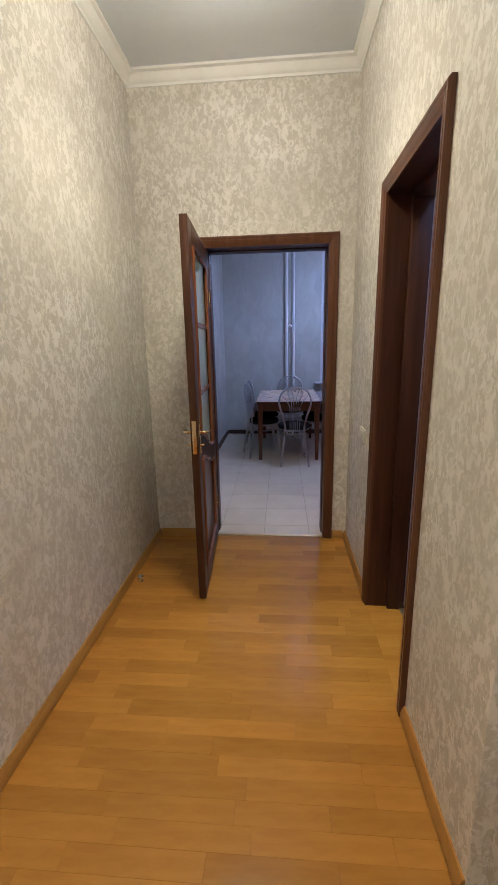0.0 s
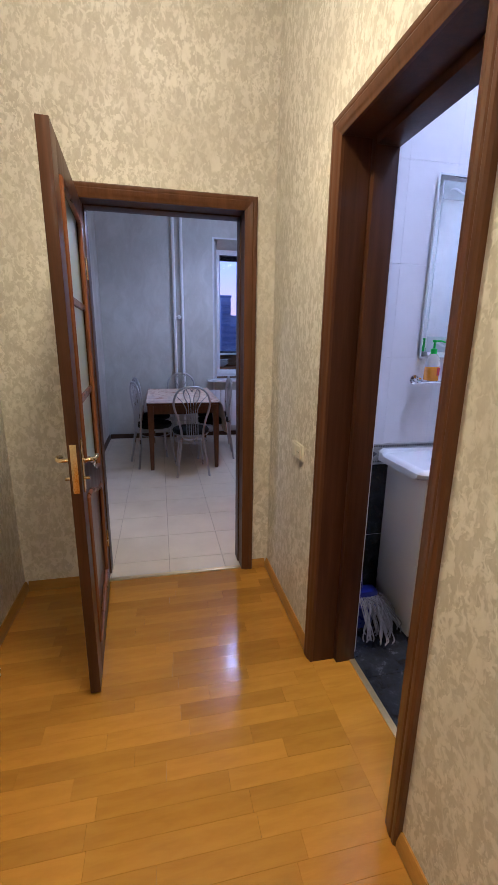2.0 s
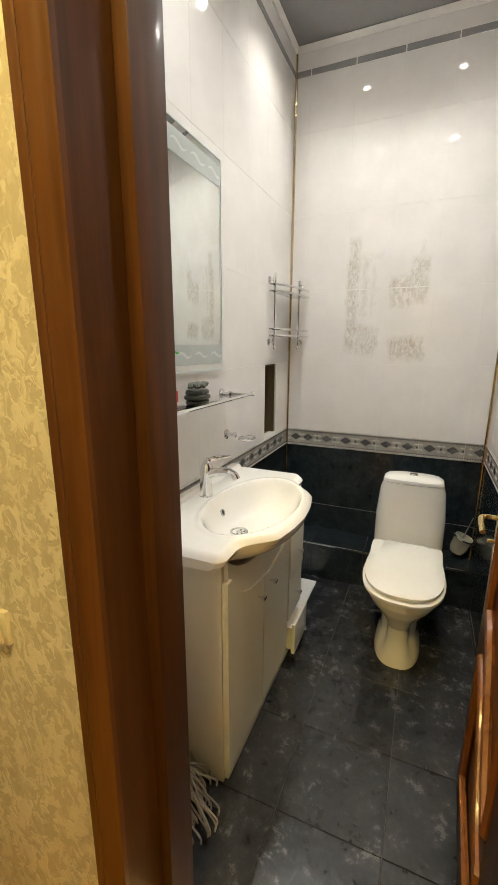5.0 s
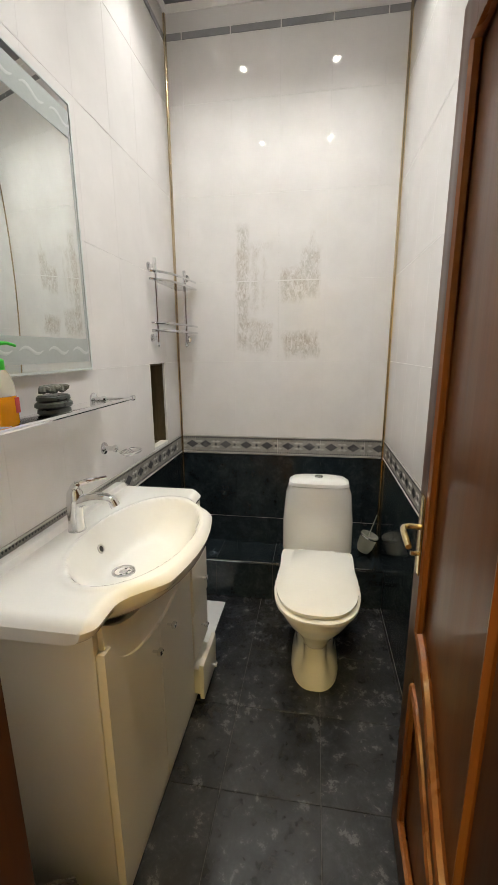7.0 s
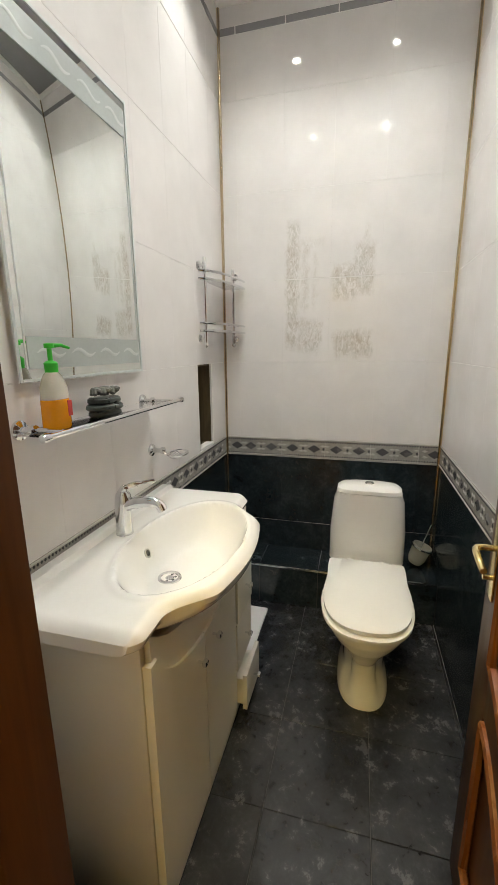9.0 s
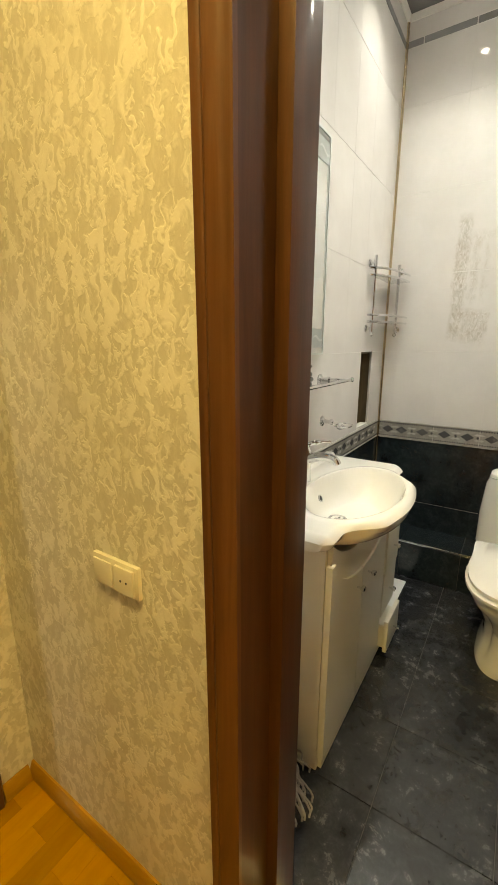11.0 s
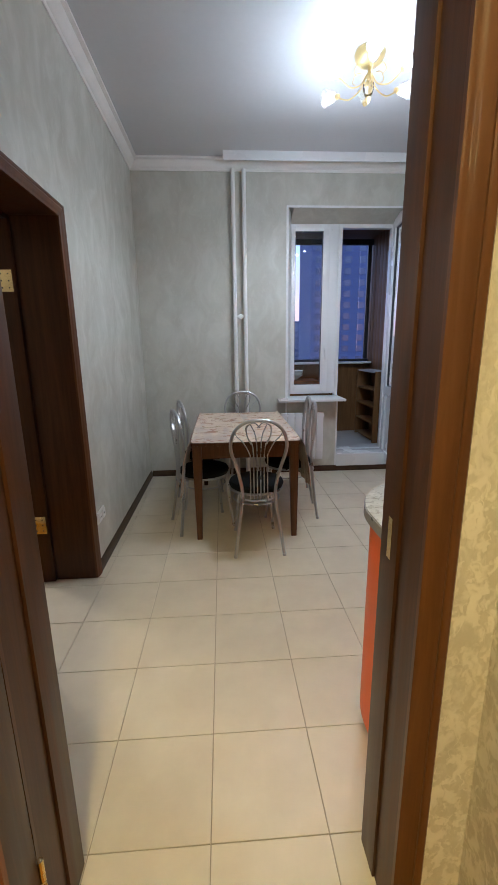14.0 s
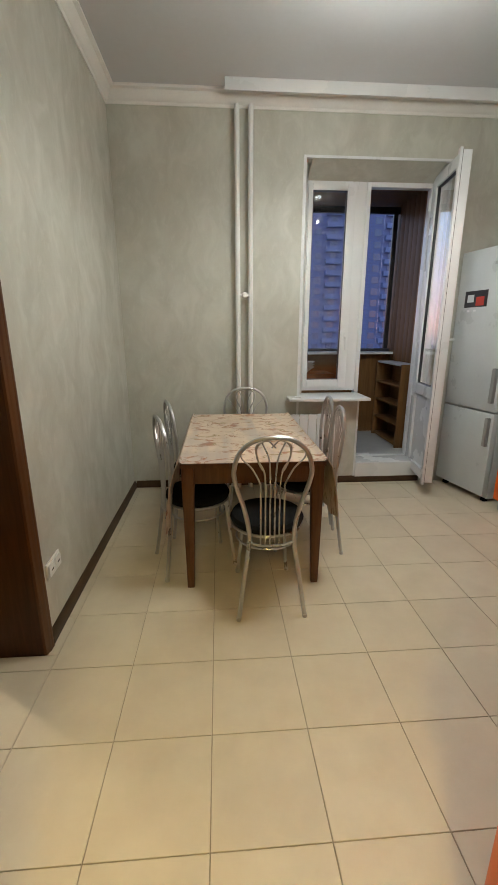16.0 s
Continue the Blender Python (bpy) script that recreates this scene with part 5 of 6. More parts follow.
def make_chair():
    """A bistro chair at the origin that faces +y; its back stands at y = -0.2."""
    c = thing("bistro_chair", "silver tube bistro chair with a round black padded seat", "chair", "chairs round the table")
    side = [(-0.17, -0.245, 0.0), (-0.14, -0.215, 0.22), (-0.112, -0.195, 0.43), (-0.135, -0.19, 0.58), (-0.178, -0.20, 0.72), (-0.185, -0.208, 0.80), (-0.155, -0.214, 0.885), (-0.085, -0.22, 0.938), (0.0, -0.222, 0.95)]
    full = side + [(-x, y, z) for x, y, z in side[-2::-1]]
    part("back_frame", tube(bmesh.new(), curve(full, 4), 0.0115, 8), M_TUBE, c)
    part("back_bar", tube(bmesh.new(), curve([(-0.115, -0.196, 0.41), (-0.05, -0.215, 0.40), (0.05, -0.215, 0.40), (0.115, -0.196, 0.41)], 4), 0.007, 6), M_TUBE, c)
    for k in range(6):
        x = -0.0575 + k * 0.023
        u = abs(k - 2.5) - 0.5
        s = -1 if k < 2.5 else 1
        tops = {0: [(s * 0.02, 0.84), (s * 0.045, 0.905), (s * 0.06, 0.925), (s * 0.085, 0.90), (s * 0.07, 0.83), (s * 0.05, 0.79)],
                1: [(s * 0.045, 0.79), (s * 0.078, 0.85), (s * 0.075, 0.91), (s * 0.03, 0.935), (s * -0.01, 0.90)],
                2: [(s * 0.10, 0.80), (s * 0.148, 0.85), (s * 0.15, 0.885), (s * 0.12, 0.91)]}[int(u)]
        pts = [(x, -0.214, 0.402), (x, -0.205, 0.55), (x * 1.02, -0.205, 0.68), (x * 1.05, -0.207, 0.72)] + [(px, -0.213, pz) for px, pz in tops]
        part("back_wire", tube(bmesh.new(), curve(pts, 3), 0.0042, 6), M_TUBE, c)
    part("seat", loft(bmesh.new(), [(0.435, 0, 0, 0.17, 0.17, 2), (0.44, 0, 0, 0.188, 0.188, 2), (0.465, 0, 0, 0.198, 0.198, 2), (0.485, 0, 0, 0.188, 0.188, 2), (0.495, 0, 0, 0.15, 0.15, 2), (0.498, 0, 0, 0.05, 0.05, 2)], 32), M_BLACK, c)
    part("seat_ring", tube(bmesh.new(), [(0.186 * math.cos(a), 0.186 * math.sin(a), 0.43) for a in [k * math.pi / 16 for k in range(32)]], 0.0085, 8, True), M_TUBE, c)
    part("stretcher_ring", tube(bmesh.new(), [(0.165 * math.cos(a), 0.165 * math.sin(a), 0.35) for a in [k * math.pi / 16 for k in range(32)]], 0.006, 6, True), M_TUBE, c)
    for s in (-1, 1):
        part("front_leg", tube(bmesh.new(), curve([(s * 0.11, 0.145, 0.43), (s * 0.122, 0.155, 0.3), (s * 0.15, 0.19, 0.0)], 4), 0.0105, 8), M_TUBE, c)
    for s in (-1, 1):
        for y0 in (-0.245, 0.19):
            part("foot_cap", lathe(bmesh.new(), [(0.0, 0.0), (0.013, 0.0), (0.0135, 0.018), (0.0, 0.018)], s * (0.17 if y0 < 0 else 0.15), y0, 10), M_TUBE, c)
    return c


chair = make_chair()
chair.matrix_basis = pose(0.245, 5.255, 0, 0, 0, 1)
for x, y, r in ((-0.145, 5.61, -72), (-0.15, 6.13, -74), (0.56, 5.80, 84), (0.60, 6.22, 86), (0.225, 6.54, 180)):
    copy_thing(chair, pose(x, y, 0, 0, 0, r))

# chandelier
CHX, CHY = 0.985, 5.39
ch = thing("chandelier", "gilded chandelier with five lit glass tulip shades and a glass drop", "chandelier", "", (CHX, CHY, KH))
part("canopy", lathe(bmesh.new(), [(0.0, 0.0), (0.088, 0.0), (0.094, -0.015), (0.088, -0.04), (0.065, -0.066), (0.03, -0.078), (0.012, -0.08)], 0, 0, 28), M_STRIPG, ch)
part("stem", lathe(bmesh.new(), [(0.009, -0.07), (0.009, -0.11), (0.018, -0.125), (0.014, -0.15), (0.022, -0.165), (0.012, -0.18)], 0, 0, 16), M_STRIPG, ch)
M_CUT = glass("cut_glass", (1, 1, 1), 0.02)
part("drop", lathe(bmesh.new(), [(0.012, -0.15), (0.034, -0.175), (0.036, -0.20), (0.026, -0.23), (0.012, -0.245)], 0, 0, 10), M_CUT, ch, "cut glass drop")
part("finial", lathe(bmesh.new(), [(0.012, -0.242), (0.02, -0.252), (0.008, -0.275), (0.0, -0.285)], 0, 0, 12), M_STRIPG, ch)
M_SHADE = glass("shade_glass", (1.0, 0.98, 0.92), 0.15, 0.85)
for k in range(6):
    a = radians(k * 60 + 17)
    c, s = math.cos(a), math.sin(a)
    arm = part("arm", tube(bmesh.new(), curve([(0.02 * c, 0.02 * s, -0.13), (0.06 * c, 0.06 * s, -0.19), (0.13 * c, 0.13 * s, -0.215), (0.19 * c, 0.19 * s, -0.19), (0.22 * c, 0.22 * s, -0.165)]), 0.0045, 8), M_STRIPG, ch)
    part("scroll", tube(bmesh.new(), curve([(0.05 * c, 0.05 * s, -0.1), (0.09 * c, 0.09 * s, -0.09), (0.11 * c, 0.11 * s, -0.13), (0.09 * c, 0.09 * s, -0.15)], 4), 0.003, 6), M_STRIPG, arm)
    m = Matrix.Translation((0.215 * c, 0.215 * s, -0.17)) @ Matrix.Rotation(a, 4, "Z") @ Matrix.Rotation(radians(78 if k != 1 else 28), 4, "Y")
    shd = part("shade", turned(lathe(bmesh.new(), [(0.014, 0.0), (0.024, 0.012), (0.034, 0.04), (0.04, 0.07), (0.052, 0.095), (0.05, 0.095), (0.037, 0.07), (0.031, 0.04), (0.02, 0.014), (0.012, 0.004)], 0, 0, 20), m), M_SHADE, arm, "frosted glass tulip shade")
    shd.visible_shadow = False
    part("socket", turned(lathe(bmesh.new(), [(0.0, -0.012), (0.015, -0.012), (0.016, 0.01), (0.012, 0.02), (0, 0.02)], 0, 0, 14), m), M_STRIPG, arm)
    if k != 1:
        b = part("bulb", turned(lathe(bmesh.new(), [(0.0, 0.02), (0.01, 0.022), (0.018, 0.05), (0.022, 0.075), (0.015, 0.096), (0.0, 0.102)], 0, 0, 14), m), M_BULB, arm)
        b.visible_shadow = False
        at = Vector((CHX, CHY, KH)) + m @ Vector((0, 0, 0.075)) - Vector((0, 0, 0.28))
        lamp("chandelier_bulb", "POINT", at, 4.0, COOL, 0.02)
        spot = lamp("chandelier_bulb", "SPOT", at, 10.0, COOL, 0.02)
        spot.data.spot_size, spot.data.spot_blend = radians(172), 0.5

# pipes and rail
pip = thing("heating_pipes", "pair of white painted heating pipes with a small valve", "pipe")
for x in (0.172, 0.279):
    part("pipe", tube(bmesh.new(), [(x, 6.862, 0.0), (x, 6.862, 3.075)], 0.0205, 14), M_WHITE, pip)
v = part("valve", tube(bmesh.new(), [(0.172, 6.862, 1.715), (0.279, 6.862, 1.715)], 0.015, 10), M_WHITE, pip)
part("valve_knob", turned(lathe(bmesh.new(), [(0.0, 0.0), (0.022, 0.0), (0.026, 0.02), (0.02, 0.045), (0, 0.05)], 0, 0, 14), Matrix.Translation((0.228, 6.85, 1.715)) @ Matrix.Rotation(math.pi / 2, 4, "X")), M_WHITE, v)
rl = thing("curtain_rail", "long white ceiling curtain rail", "curtain rail")
part("rail", slab(0.085, KX1 - 0.12, 6.725, 6.79, KH - 0.055, KH - 0.001, bev=0.004), M_WHITE, rl)
part("fascia", slab(0.08, KX1 - 0.12, 6.712, 6.7245, KH - 0.082, KH - 0.001, bev=0.003), M_PVC, rl)

rad = thing("radiator", "white sectional radiator under the window sill", "radiator", "", (0.56, 6.815, 0.17))
for k in range(7):
    part("section", boxes([(k * 0.08 + 0.003, k * 0.08 + 0.077, 0, 0.012, 0.0, 0.53), (k * 0.08 + 0.03, k * 0.08 + 0.05, 0.0125, 0.085, 0.01, 0.52)], 0.004), M_PVC, rad)
part("header_pipe", tube(bmesh.new(), [(-0.28, 0.045, 0.49), (0.57, 0.045, 0.49)], 0.012, 8), M_WHITE, rad)

# fridge
fr = thing("refrigerator", "white refrigerator with long silver handles and a small red print", "refrigerator", "", (2.118, 6.885, 0), 90)
fr.rotation_euler = (0, 0, radians(-90 + 11))
FW, FD = 0.57, 0.60
part("body", slab(0, FW, 0.045, FD, 0.03, 2.07, bev=0.012), M_FRIDGE, fr)
for z0, z1 in ((0.06, 0.775), (0.789, 2.07)):
    d = part("door", slab(0, FW, -0.015, 0.042, z0, z1, bev=0.012), M_FRIDGE, fr)
    hz0, hz1 = (0.50, 0.74) if z0 < 0.5 else (0.86, 1.14)
    part("handle", slab(FW - 0.055, FW - 0.02, -0.05, -0.016, hz0, hz1, bev=0.008), M_GREY, d, "silver bar handle")
part("print", slab(0.09, 0.33, -0.0165, -0.0152, 1.62, 1.75), M_DARK, fr, "dark and red printed sticker")
part("print", slab(0.215, 0.3, -0.018, -0.0168, 1.63, 1.70), M_RED, fr)
part("print", slab(0.12, 0.19, -0.018, -0.0168, 1.66, 1.72), M_ETCHW, fr)
for x in (0.13, 0.2):
    part("magnet", slab(x, x + 0.025, -0.0168, -0.0152, 1.585, 1.60), M_PVC, fr)
part("emblem", slab(0.36, 0.43, -0.0165, -0.0152, 1.93, 1.955), M_GREY, fr)
for x in (0.05, FW - 0.05):
    part("foot", slab(x - 0.02, x + 0.02, 0.05, 0.09, 0.0, 0.03), M_BLACK, fr)


def base_unit(name, label, x0, x1, y0, y1, facing, turn=0):
    c = thing(name, label, "kitchen cabinet", "orange kitchen units")
    part("body", slab(x0, x1, y0, y1, 0.1, 0.858), M_WHITE, c)
    part("plinth", slab(x0 + 0.03, x1 - 0.002, y0 + 0.002, y1 - 0.002, 0.002, 0.099), M_GREY, c)
    return c


for y1 in (6.20, 5.60):
    c = base_unit("base_cabinet", "glossy orange base cabinet with a bar handle beside the refrigerator", 2.245, KX1 - 0.01, y1 - 0.595, y1, "x")
    d = part("door", slab(2.222, 2.243, y1 - 0.592, y1 - 0.003, 0.105, 0.85, bev=0.003), M_ORANGE, c)
    part("handle", tube(bmesh.new(), [(2.222, y1 - 0.5, 0.77), (2.19, y1 - 0.5, 0.77), (2.19, y1 - 0.1, 0.77), (2.222, y1 - 0.1, 0.77)], 0.006, 8), M_CHROME, d)
wt1 = thing("worktop", "pale speckled worktop along the wall", "worktop")
M_STONEY = tile_mat("speckled_worktop", (0.42, 0.40, 0.34), (0.62, 0.60, 0.54), 0.25, 22, 0.0, (0.3, 0.28, 0.22))
M_EDGE = plain("worktop_edge", (0.33, 0.32, 0.30), 0.3, 0.3, 0.2)
part("slab", slab(2.2, KX1 - 0.005, 5.0, 6.205, 0.861, 0.899, bev=0.003), M_STONEY, wt1)
mic = thing("microwave_oven", "grey microwave oven on the worktop", "microwave", "", (2.26, 6.19, 0.9))
part("body", slab(0, 0.36, -0.48, 0, 0.008, 0.30, bev=0.008), M_GREY, mic)
part("door", slab(-0.018, -0.0005, -0.475, -0.005, 0.015, 0.295, bev=0.004), M_GREY, mic)
part("window", slab(-0.0205, -0.0185, -0.33, -0.04, 0.05, 0.26), M_DARK, mic)
up = thing("wall_cabinet", "orange wall cabinet with a cream rounded end shelf", "kitchen cabinet", "orange kitchen units")
part("body", slab(2.5, KX1 - 0.004, 4.4, 6.24, 1.50, 2.3, bev=0.003), M_ORANGE, up)
part("end_shelf", loft(bmesh.new(), [(2.305, 2.5, 5.9, 0.42, 0.36, 2.6), (2.335, 2.5, 5.9, 0.42, 0.36, 2.6)], 40), M_STONEY, up)

# rounded counter by the kitchen doorway
PX0, PYF = 0.478, 3.95


def rounded(x0, y1, r, inset=0.0, n=14):
    pts = [(KX1 - 0.5, KY0 + 0.012 + 0 * inset), (x0 + inset, KY0 + 0.012)]
    for k in range(n + 1):
        a = math.pi - k * (math.pi / 2) / n
        pts.append((x0 + r + (r - inset) * math.cos(a), y1 - r + (r - inset) * math.sin(a)))
    return pts + [(KX1 - 0.5, y1 - inset)]


def prism(bm, outline, z0, z1):
    a = [bm.verts.new((x, y, z0)) for x, y in outline]
    b = [bm.verts.new((x, y, z1)) for x, y in outline]
    bm.faces.new(a[::-1]), bm.faces.new(b)
    for i in range(len(a)):
        j = (i + 1) % len(a)
        bm.faces.new((a[i], a[j], b[j], b[i]))
    return bm


cu = thing("end_cabinet", "orange kitchen cabinet with a curved end beside the doorway", "kitchen cabinet", "orange kitchen units")
part("body", prism(bmesh.new(), rounded(PX0 + 0.02, PYF - 0.03, 0.30, 0.0), 0.09, 0.858), M_ORANGE, cu)
part("plinth", prism(bmesh.new(), rounded(PX0 + 0.02, PYF - 0.03, 0.30, 0.03), 0.002, 0.0895), M_ORANGE, cu)
wt2 = thing("worktop", "speckled grey worktop with a rounded end", "worktop")
part("slab", prism(bmesh.new(), rounded(PX0, PYF, 0.33), 0.861, 0.898), M_STONEY, wt2)
part("edge_band", prism(bmesh.new(), rounded(PX0 - 0.003, PYF + 0.003, 0.333), 0.8605, 0.893), M_EDGE, wt2)

# balcony shelves
bs = thing("balcony_shelf", "brown pine shelf unit standing against the balcony's side wall", "shelf", "", (1.91, 7.42, 0.19))
for z in (0.02, 0.23, 0.44, 0.65, 0.88):
    part("board", slab(0.0, 0.185, 0.0215, 0.679, z, z + 0.02, bev=0.002), M_BALC if z < 0.8 else M_BALFLOOR, bs)
part("side", slab(-0.01, 0.19, 0.0, 0.021, 0, 0.90, bev=0.002), M_BALC, bs)
part("side", slab(-0.01, 0.19, 0.68, 0.70, 0, 0.90, bev=0.002), M_BALC, bs)
part("back", slab(0.1855, 0.191, 0.0215, 0.679, 0.001, 0.90), M_BALC, bs)
bowl = thing("bowl_stack", "stack of white bowls on the balcony", "bowl", "", (0.98, 8.0, 0.97))
cbt = thing("balcony_cabinet", "low dark cabinet on the balcony", "cabinet", "", (0.75, 7.8, 0.19))
part("body", slab(0, 0.55, 0, 0.42, 0.001, 0.775, bev=0.004), M_BALC, cbt)
for k in range(3):
    part("bowl", lathe(bmesh.new(), [(0.0, k * 0.03), (0.05, k * 0.03), (0.13, 0.06 + k * 0.03), (0.126, 0.062 + k * 0.03), (0.048, 0.008 + k * 0.03), (0.0, 0.008 + k * 0.03)], 0, 0, 24), M_WHITE, bowl)

# things in the side room
ches = thing("low_chest", "white low chest with silver trim in the side room", "chest", "", (-3.35, 8.05, 0))
part("body", slab(0, 0.75, 0, 0.45, 0.05, 0.80, bev=0.01), M_WHITE, ches)
part("foot_rail", slab(-0.01, 0.76, -0.01, 0.44, 0.0, 0.049, bev=0.01), M_CHROME, ches)
for k in range(3):
    part("drawer", slab(0.03, 0.72, -0.014, -0.0005, 0.09 + k * 0.235, 0.30 + k * 0.235, bev=0.004), M_PVC, ches)
tv = thing("television", "black television on the white chest", "television", "", (-3.35, 8.25, 0.802))
part("foot", slab(0.25, 0.5, -0.06, 0.12, 0, 0.02, bev=0.004), M_DARK, tv)
part("screen", slab(-0.05, 0.8, 0.0, 0.05, 0.021, 0.55, bev=0.006), M_BLACK, tv)
wr = thing("window_3", "window of the side room in the last dusk light", "window", kind="structure")
part("frame", ring_frame(-3.6, -2.2, 0.95, 2.5, 9.14, 9.19, 0.06, 0.06, 0.06, 0.06), M_PVC, wr)
# The pane itself glows in place of dusk light; solid wall lies behind it.
part("pane", slab(-3.54, -2.26, 9.16, 9.165, 1.01, 2.44), glow("dusk_glow_pane", (0.45, 0.55, 0.85), 0.8), wr)

# ---- pieces: tiles and boards ----


def pieces(name, parent, cells, material, bev=0.0005, tilt=0.0):
    """Alike pieces share their mesh; a cell is centre and size."""
    made = {}
    for (cx, cy, cz), (sx, sy, sz) in cells:
        key = (round(sx, 4), round(sy, 4), round(sz, 4))
        if key not in made:
            bm = bmesh.new()
            hx, hy, hz = sx / 2, sy / 2, sz / 2
            box(bm, -hx, hx, -hy, hy, -hz, hz)
            if bev:
                bmesh.ops.bevel(bm, geom=bm.edges[:], offset=bev, segments=1, affect="EDGES")
            made[key] = mesh_of(name, bm, material)
        ob = new(name, made[key])
        ob.location, ob.parent = (cx, cy, cz), parent
        if tilt:
            ob.rotation_euler = (SIDE.gauss(0, tilt), SIDE.gauss(0, tilt * 0.3), 0)


def span(lo, hi, start, step):
    """Joints of a grid within lo..hi."""
    k = math.ceil((lo - start) / step - 1e-6)
    out = [lo]
    while start + k * step < hi - 0.004:
        if start + k * step > lo + 0.004:
            out.append(start + k * step)
        k += 1
    return list(zip(out, out[1:] + [hi]))


OBJ = bpy.data.objects


def flat_cells(xs, ys):
    return [(((a + b) / 2, (c + d) / 2, -0.004), (b - a - 0.003, d - c - 0.003, 0.008)) for a, b in xs for c, d in ys]


EDGE = -0.753
cells = flat_cells(span(EDGE, KX1, -0.048, 0.3525), span(3.186, KY1, 3.350, 0.35))
cells += flat_cells([(KX0, EDGE)], span(3.186, DR[0], 3.350, 0.35) + span(DR[1], KY1, 3.350, 0.35))
cells += flat_cells(span(KX0 - 0.318, EDGE, -0.048, 0.3525), span(DR[0], DR[1], 3.350, 0.35))
pieces("floor_tile", OBJ["floor.002"], cells, M_KTILE, 0.001)
cells = [(((a + b) / 2, (c + d) / 2, -0.004), (b - a - 0.003, d - c - 0.003, 0.008)) for a, b in span(0.767, BX1, 1.41, 0.328) for c, d in span(BY0, BY1, 1.855, 0.328)]
pieces("floor_tile", OBJ["floor.001"], cells, M_FTILE, 0.001)
rng = random.Random(5)
cells = []
y = 3.153
while y > -1.6:
    hi = 0.565 if not (1.716 < y < 2.31) else 0.566
    x = CX0 - rng.uniform(0, 0.4)
    lo_y = y - 0.0727
    while x < CX1:
        n = x + rng.choice((0.30, 0.38, 0.42, 0.5))
        a, b = max(x, CX0), min(n, CX1)
        if b - a > 0.02:
            cells.append((((a + b) / 2, y - 0.03635, -0.004), (b - a - 0.0004, 0.0723, 0.008)))
        x = n
    y = lo_y
pieces("parquet_strip", OBJ["floor"], cells, M_PARQ, 0.0003, 0.0025)
cells = []
y = 9.2
while y > 3.3:
    x = -3.9 - rng.uniform(0, 0.5)
    while x < KX0 - 0.35:
        n = x + 0.75
        cells.append((((x + min(n, KX0 - 0.331)) / 2, y - 0.075, -0.004), (min(n, KX0 - 0.331) - x - 0.001, 0.149, 0.008)))
        x = n
    y -= 0.15
pieces("parquet_strip", OBJ["floor_side_room"], cells[:290], M_PARQ, 0.0004)

ROWS_Z = [0.913, 1.345, 1.775, 2.205, 2.635, 2.912]
COLS = 0.2485
WTH = 0.0055


def wall_cells(lo, hi, start, axis, face, out, zs, hole=None, th=0.005, gap=0.002, across=0.0):
    """Cells of a tiled wall whose faces lie at face; out: the side of the wall's inside (+1 or -1)."""
    cells = []
    at = face + out * (th / 2 + 0.0004)
    for a, b in span(lo, hi, start, COLS):
        for z0, z1 in zip(zs, zs[1:]):
            runs = [(a, b)]
            if hole and a < hole[1] - 0.005 and b > hole[0] + 0.005 and z0 < hole[3] - 0.01 and z1 > hole[2] + 0.01:
                runs = [(a, min(b, hole[0])), (max(a, hole[1]), b)]
            for p, q in runs:
                if q - p > 0.01:
                    c, z = (p + q) / 2, (z0 + z1) / 2
                    if axis == "x":
                        cells.append(((c, at, z), (q - p - across, th, z1 - z0 - gap)))
                    else:
                        cells.append(((at, c, z), (th, q - p - across, z1 - z0 - gap)))
    return cells


HOLE = (2.295, 2.5, 0.915, 1.345)
WL, WB, WR = OBJ["wall_bathroom_left"], OBJ["wall_bathroom_back"], OBJ["wall_bathroom_right"]
DADO = [0.0, 0.40, 0.80]
TOPZ = [2.914, 2.948]
for w, ax, face, out, lo, hi, st0, hole in ((WL, "x", BY1, 1, BX0, BX1, 2.295, HOLE), (WB, "y", BX1, 1, BY0, BY1, 2.119, None), (WR, "x", BY0, -1, BX0, BX1, 2.295, None)):
    pieces("wall_tile", w, wall_cells(lo, hi, st0, ax, face, out, ROWS_Z, hole), M_WTILE, 0.0006)
    pieces("wall_tile", w, wall_cells(lo, hi, st0, ax, face, out, [2.95, 3.058]), M_WTILE, 0)
    pieces("dado_tile", w, wall_cells(lo, hi, st0, ax, face, out, DADO, across=0.0), M_DTILE)
    pieces("strip_tile", w, wall_cells(lo, hi, st0, ax, face - out * 0.002, out, TOPZ, gap=0.004, across=0.006), M_STRIP)
    pieces("border_tile", w, wall_cells(lo, hi, st0, ax, face - out * 0.0015, out, [0.802, 0.911], across=0.002), M_BORDER)

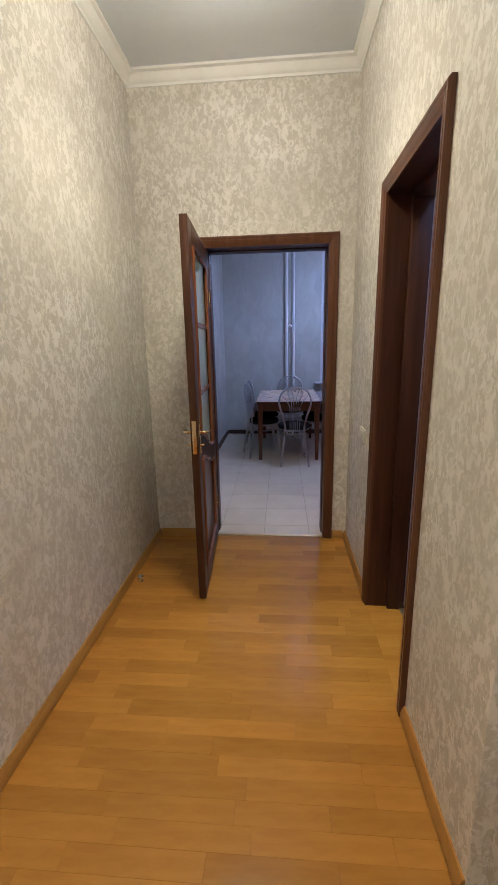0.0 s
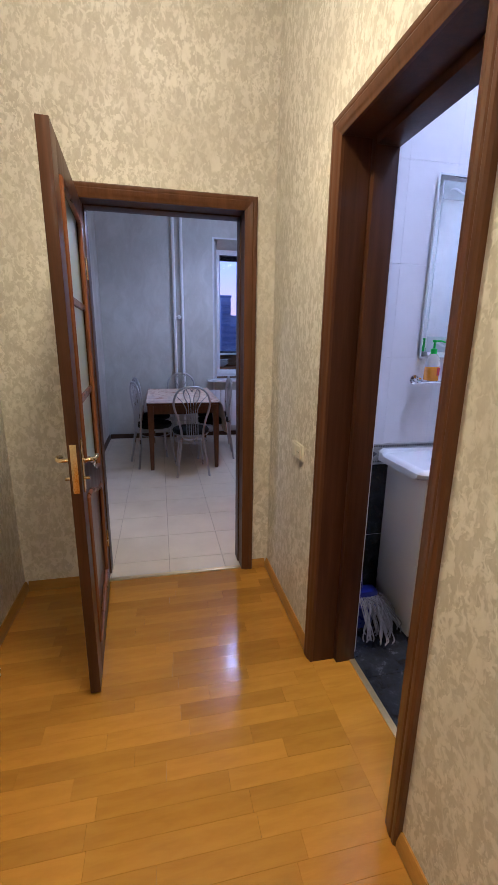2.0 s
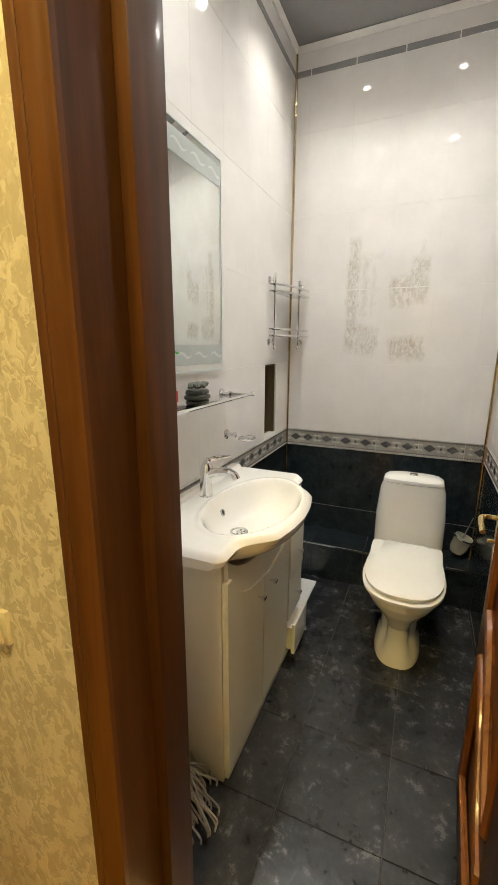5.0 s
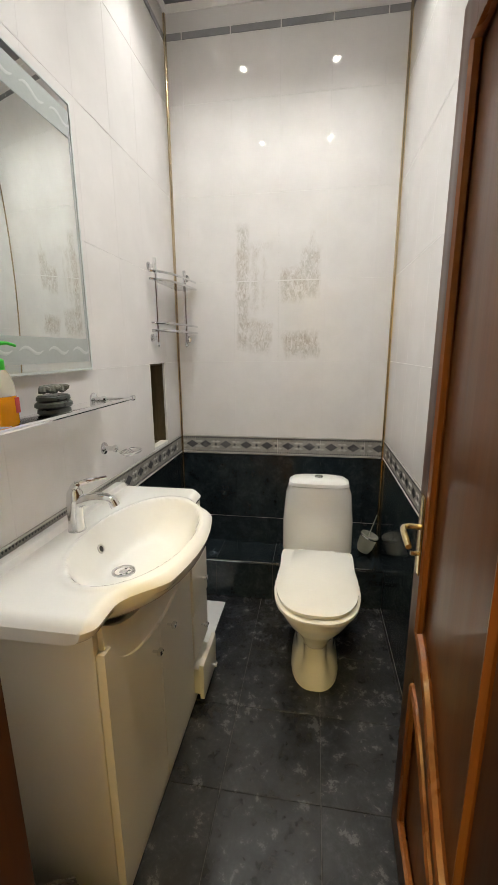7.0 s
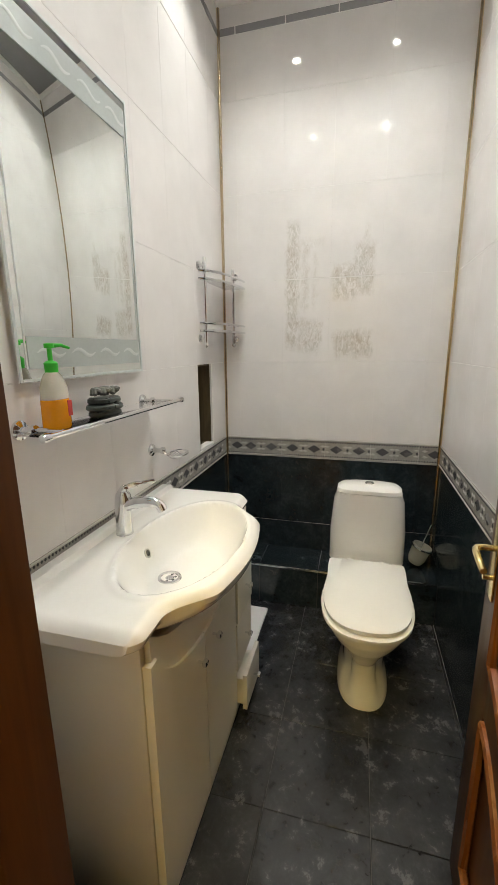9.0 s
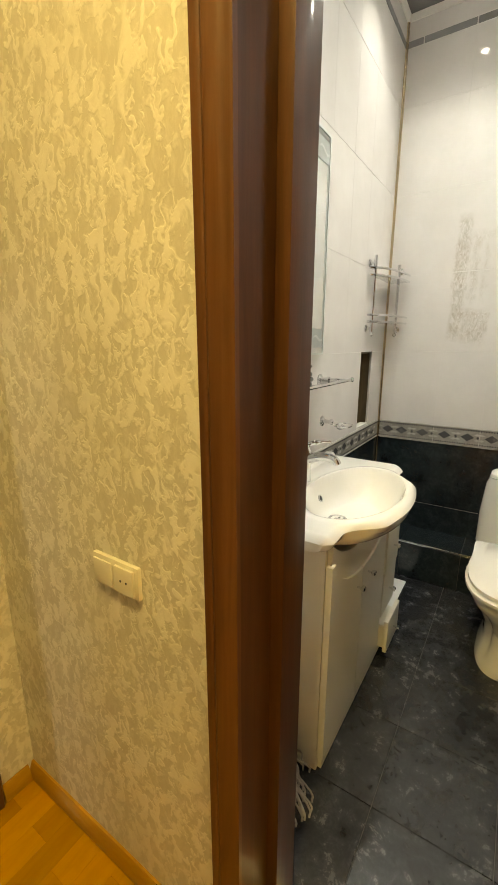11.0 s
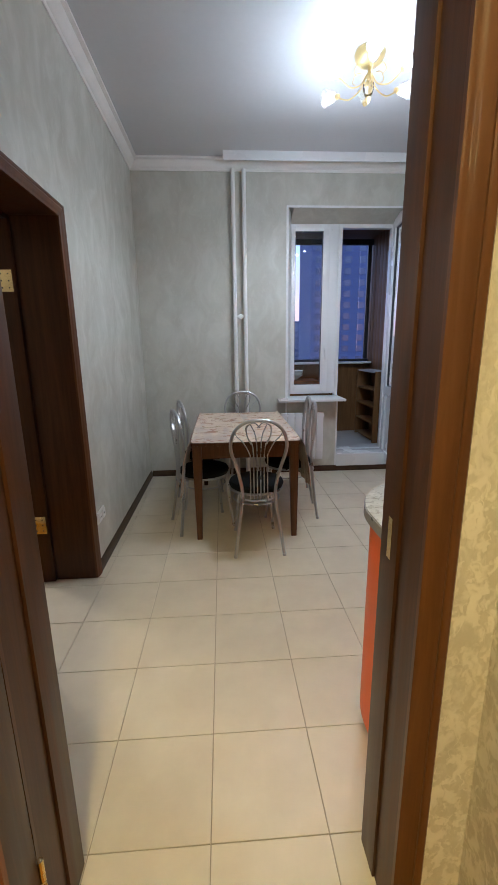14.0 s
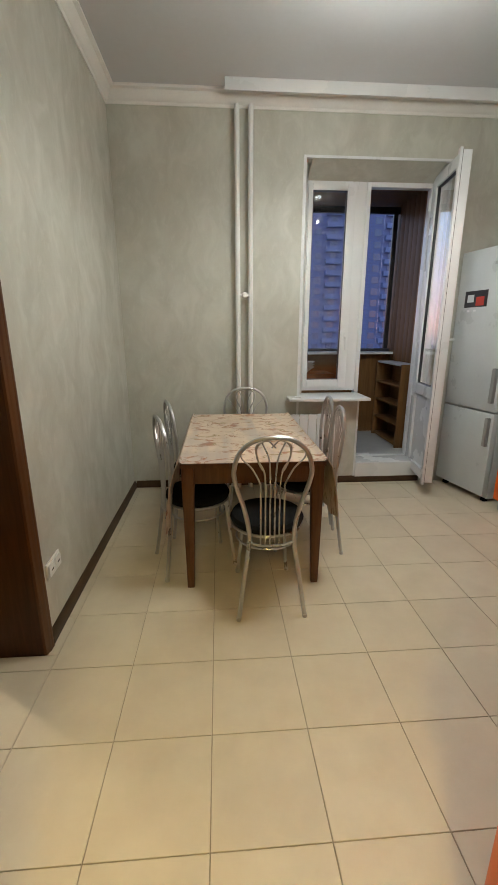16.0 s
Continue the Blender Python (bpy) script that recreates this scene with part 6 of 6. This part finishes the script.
# border relief: rhombs, beads and rope edges on every border tile
M_ROPE = plain("border_rope", (0.5, 0.49, 0.46), 0.3)
for w, ax, at, lo, hi, st0, s in ((WL, "x", BY1 - 0.0018, BX0, BX1, 2.295, -1), (WB, "y", BX1 - 0.0018, BY0, BY1, 2.119, -1), (WR, "x", BY0 + 0.0018, BX0, BX1, 2.295, 1)):
    bm, bm2 = bmesh.new(), bmesh.new()

    def put(b, u, z, du, dz, t=0.003):
        ring = [(u - du, z), (u, z - dz), (u + du, z), (u, z + dz)]
        vs = [b.verts.new((p, at, q) if ax == "x" else (at, p, q)) for p, q in ring]
        tip = b.verts.new((u, at + s * t, z) if ax == "x" else (at + s * t, u, z))
        for k in range(4):
            b.faces.new((vs[k], vs[(k + 1) % 4], tip))

    for a, b in span(lo, hi, st0, COLS):
        for k in range(2):
            u = a + (b - a) * (0.25 + 0.5 * k)
            if b - a < 0.2 and k:
                continue
            put(bm, u, 0.857, 0.036, 0.023)
            put(bm, a + (b - a) * (0.0 + 0.5 * k) + (0.008 if k == 0 else 0), 0.857, 0.008, 0.010)
            for q in (-1, 1):
                put(bm2, u + q * 0.05, 0.857 + 0.016, 0.016, 0.008)
                put(bm2, u + q * 0.05, 0.857 - 0.016, 0.016, 0.008)
        n = int((b - a) / 0.0125)
        for k in range(n):
            for z in (0.898, 0.816):
                put(bm, a + (k + 0.5) * (b - a) / n, z, 0.0048, 0.006)
    part("border_relief", bm, M_BGREY, w)
    part("border_scroll", bm2, M_ROPE, w)
    y0, y1 = (at, at + s * 0.004)
    for z in (0.805, 0.905):
        if ax == "x":
            q = slab(lo, hi, min(y0, y1), max(y0, y1), z, z + 0.005)
        else:
            q = slab(min(y0, y1), max(y0, y1), lo, hi, z, z + 0.005)
        part("border_edge", q, M_ROPE, w)

M_CORNERTRIM = plain("brassy_trim", (0.62, 0.50, 0.33), 0.2, 1.0)
for y in (BY1 - 0.005, BY0 + 0.005):
    setting("trim", tube(bmesh.new(), [(BX1 - 0.004, y, 0.002), (BX1 - 0.004, y, BH - 0.03)], 0.0085, 10), M_CORNERTRIM, "brass coloured corner trim between the tiles")
pl = setting("ledge", slab(2.48, BX1 - 0.001, BY0 + 0.001, BY1 - 0.001, -0.003, 0.228), M_GROUTD, "dark tiled ledge along the foot of the wall")
pieces("ledge_tile", pl, [((2.4765, (a + b) / 2, 0.113), (0.006, b - a - 0.003, 0.218)) for a, b in span(BY0, BY1, 2.119, 0.328)], M_DTILE)
pieces("ledge_tile", pl, [((2.602, (a + b) / 2, 0.231), (0.234, b - a - 0.003, 0.006)) for a, b in span(BY0, BY1, 2.119, 0.328)], M_DTILE)
setting("trim", slab(2.471, 2.483, BY0 + 0.002, BY1 - 0.002, 0.224, 0.236, bev=0.002), M_CHROME, "bright edge trim of the ledge")

# faint printed scene over four wall tiles
M_PRINT = Mat("faint_print", 0.04)
at = M_PRINT.world()
bent = M_PRINT.t.nodes.new("ShaderNodeSeparateXYZ")
M_PRINT.link(warped(M_PRINT, at, 22, 0.05), bent.inputs[0])
BEND = 0.025


def fade(m, value, lo, hi, soft):
    """1 between lo and hi, falling off over soft on either side."""
    ends = []
    for a, b in ((lo - soft, lo + soft), (hi + soft, hi - soft)):
        n = m.node("ShaderNodeMapRange")
        n.inputs["From Min"].default_value, n.inputs["From Max"].default_value = a + BEND, b + BEND
        m.link(value, n.inputs["Value"])
        ends.append(n.outputs[0])
    return m.mix(1.0, ends[0], ends[1], "MULTIPLY")


shape = None
for y0, y1, z0, z1, amount in ((2.285, 2.35, 1.42, 2.05, 1.0), (2.235, 2.27, 1.62, 1.96, 0.6), (2.16, 2.285, 1.40, 1.57, 0.8), (2.19, 2.21, 1.62, 1.90, 0.45), (2.15, 2.30, 1.94, 1.965, 0.5), (1.99, 2.105, 1.67, 1.83, 1.0), (1.905, 2.0, 1.69, 1.93, 0.9), (1.935, 1.955, 1.93, 2.01, 0.7), (1.90, 2.09, 1.375, 1.50, 1.0)):
    one = M_PRINT.mix(1.0, fade(M_PRINT, bent.outputs[1], y0, y1, 0.012), fade(M_PRINT, bent.outputs[2], z0, z1, 0.022), "MULTIPLY")
    one = M_PRINT.mix(1.0, one, (amount, amount, amount), "MULTIPLY")
    shape = one if shape is None else M_PRINT.mix(1.0, shape, one, "LIGHTEN")
marks = M_PRINT.noise(M_PRINT.world((1, 1.6, 0.8)), 38, 6, 0.7, 1.2)
marks = M_PRINT.ramp(marks, [(0.36, 0.0), (0.62, 1.0)])
shape = M_PRINT.mix(1.0, shape, marks, "MULTIPLY")
white = M_PRINT.ramp(M_PRINT.noise(at, 4, 6, 0.6), [(0.3, (0.72, 0.70, 0.69)), (0.7, (0.80, 0.78, 0.77))])
ink = M_PRINT.ramp(M_PRINT.noise(at, 14, 3), [(0.4, (0.50, 0.45, 0.40)), (0.6, (0.52, 0.50, 0.46))])
M_PRINT.color(M_PRINT.mix(shape, white, ink))
prn = thing("tile_picture", "faint brownish grey picture of pillars and shrubs on white tiles", "tile picture")
for y0, y1 in ((1.8735, 2.116), (2.122, 2.3645)):
    for z0, z1 in ((1.348, 1.772), (1.778, 2.202)):
        part("print", slab(BX1 - 0.0004, BX1 + 0.0002, y0, y1, z0, z1), M_PRINT.m, prn)
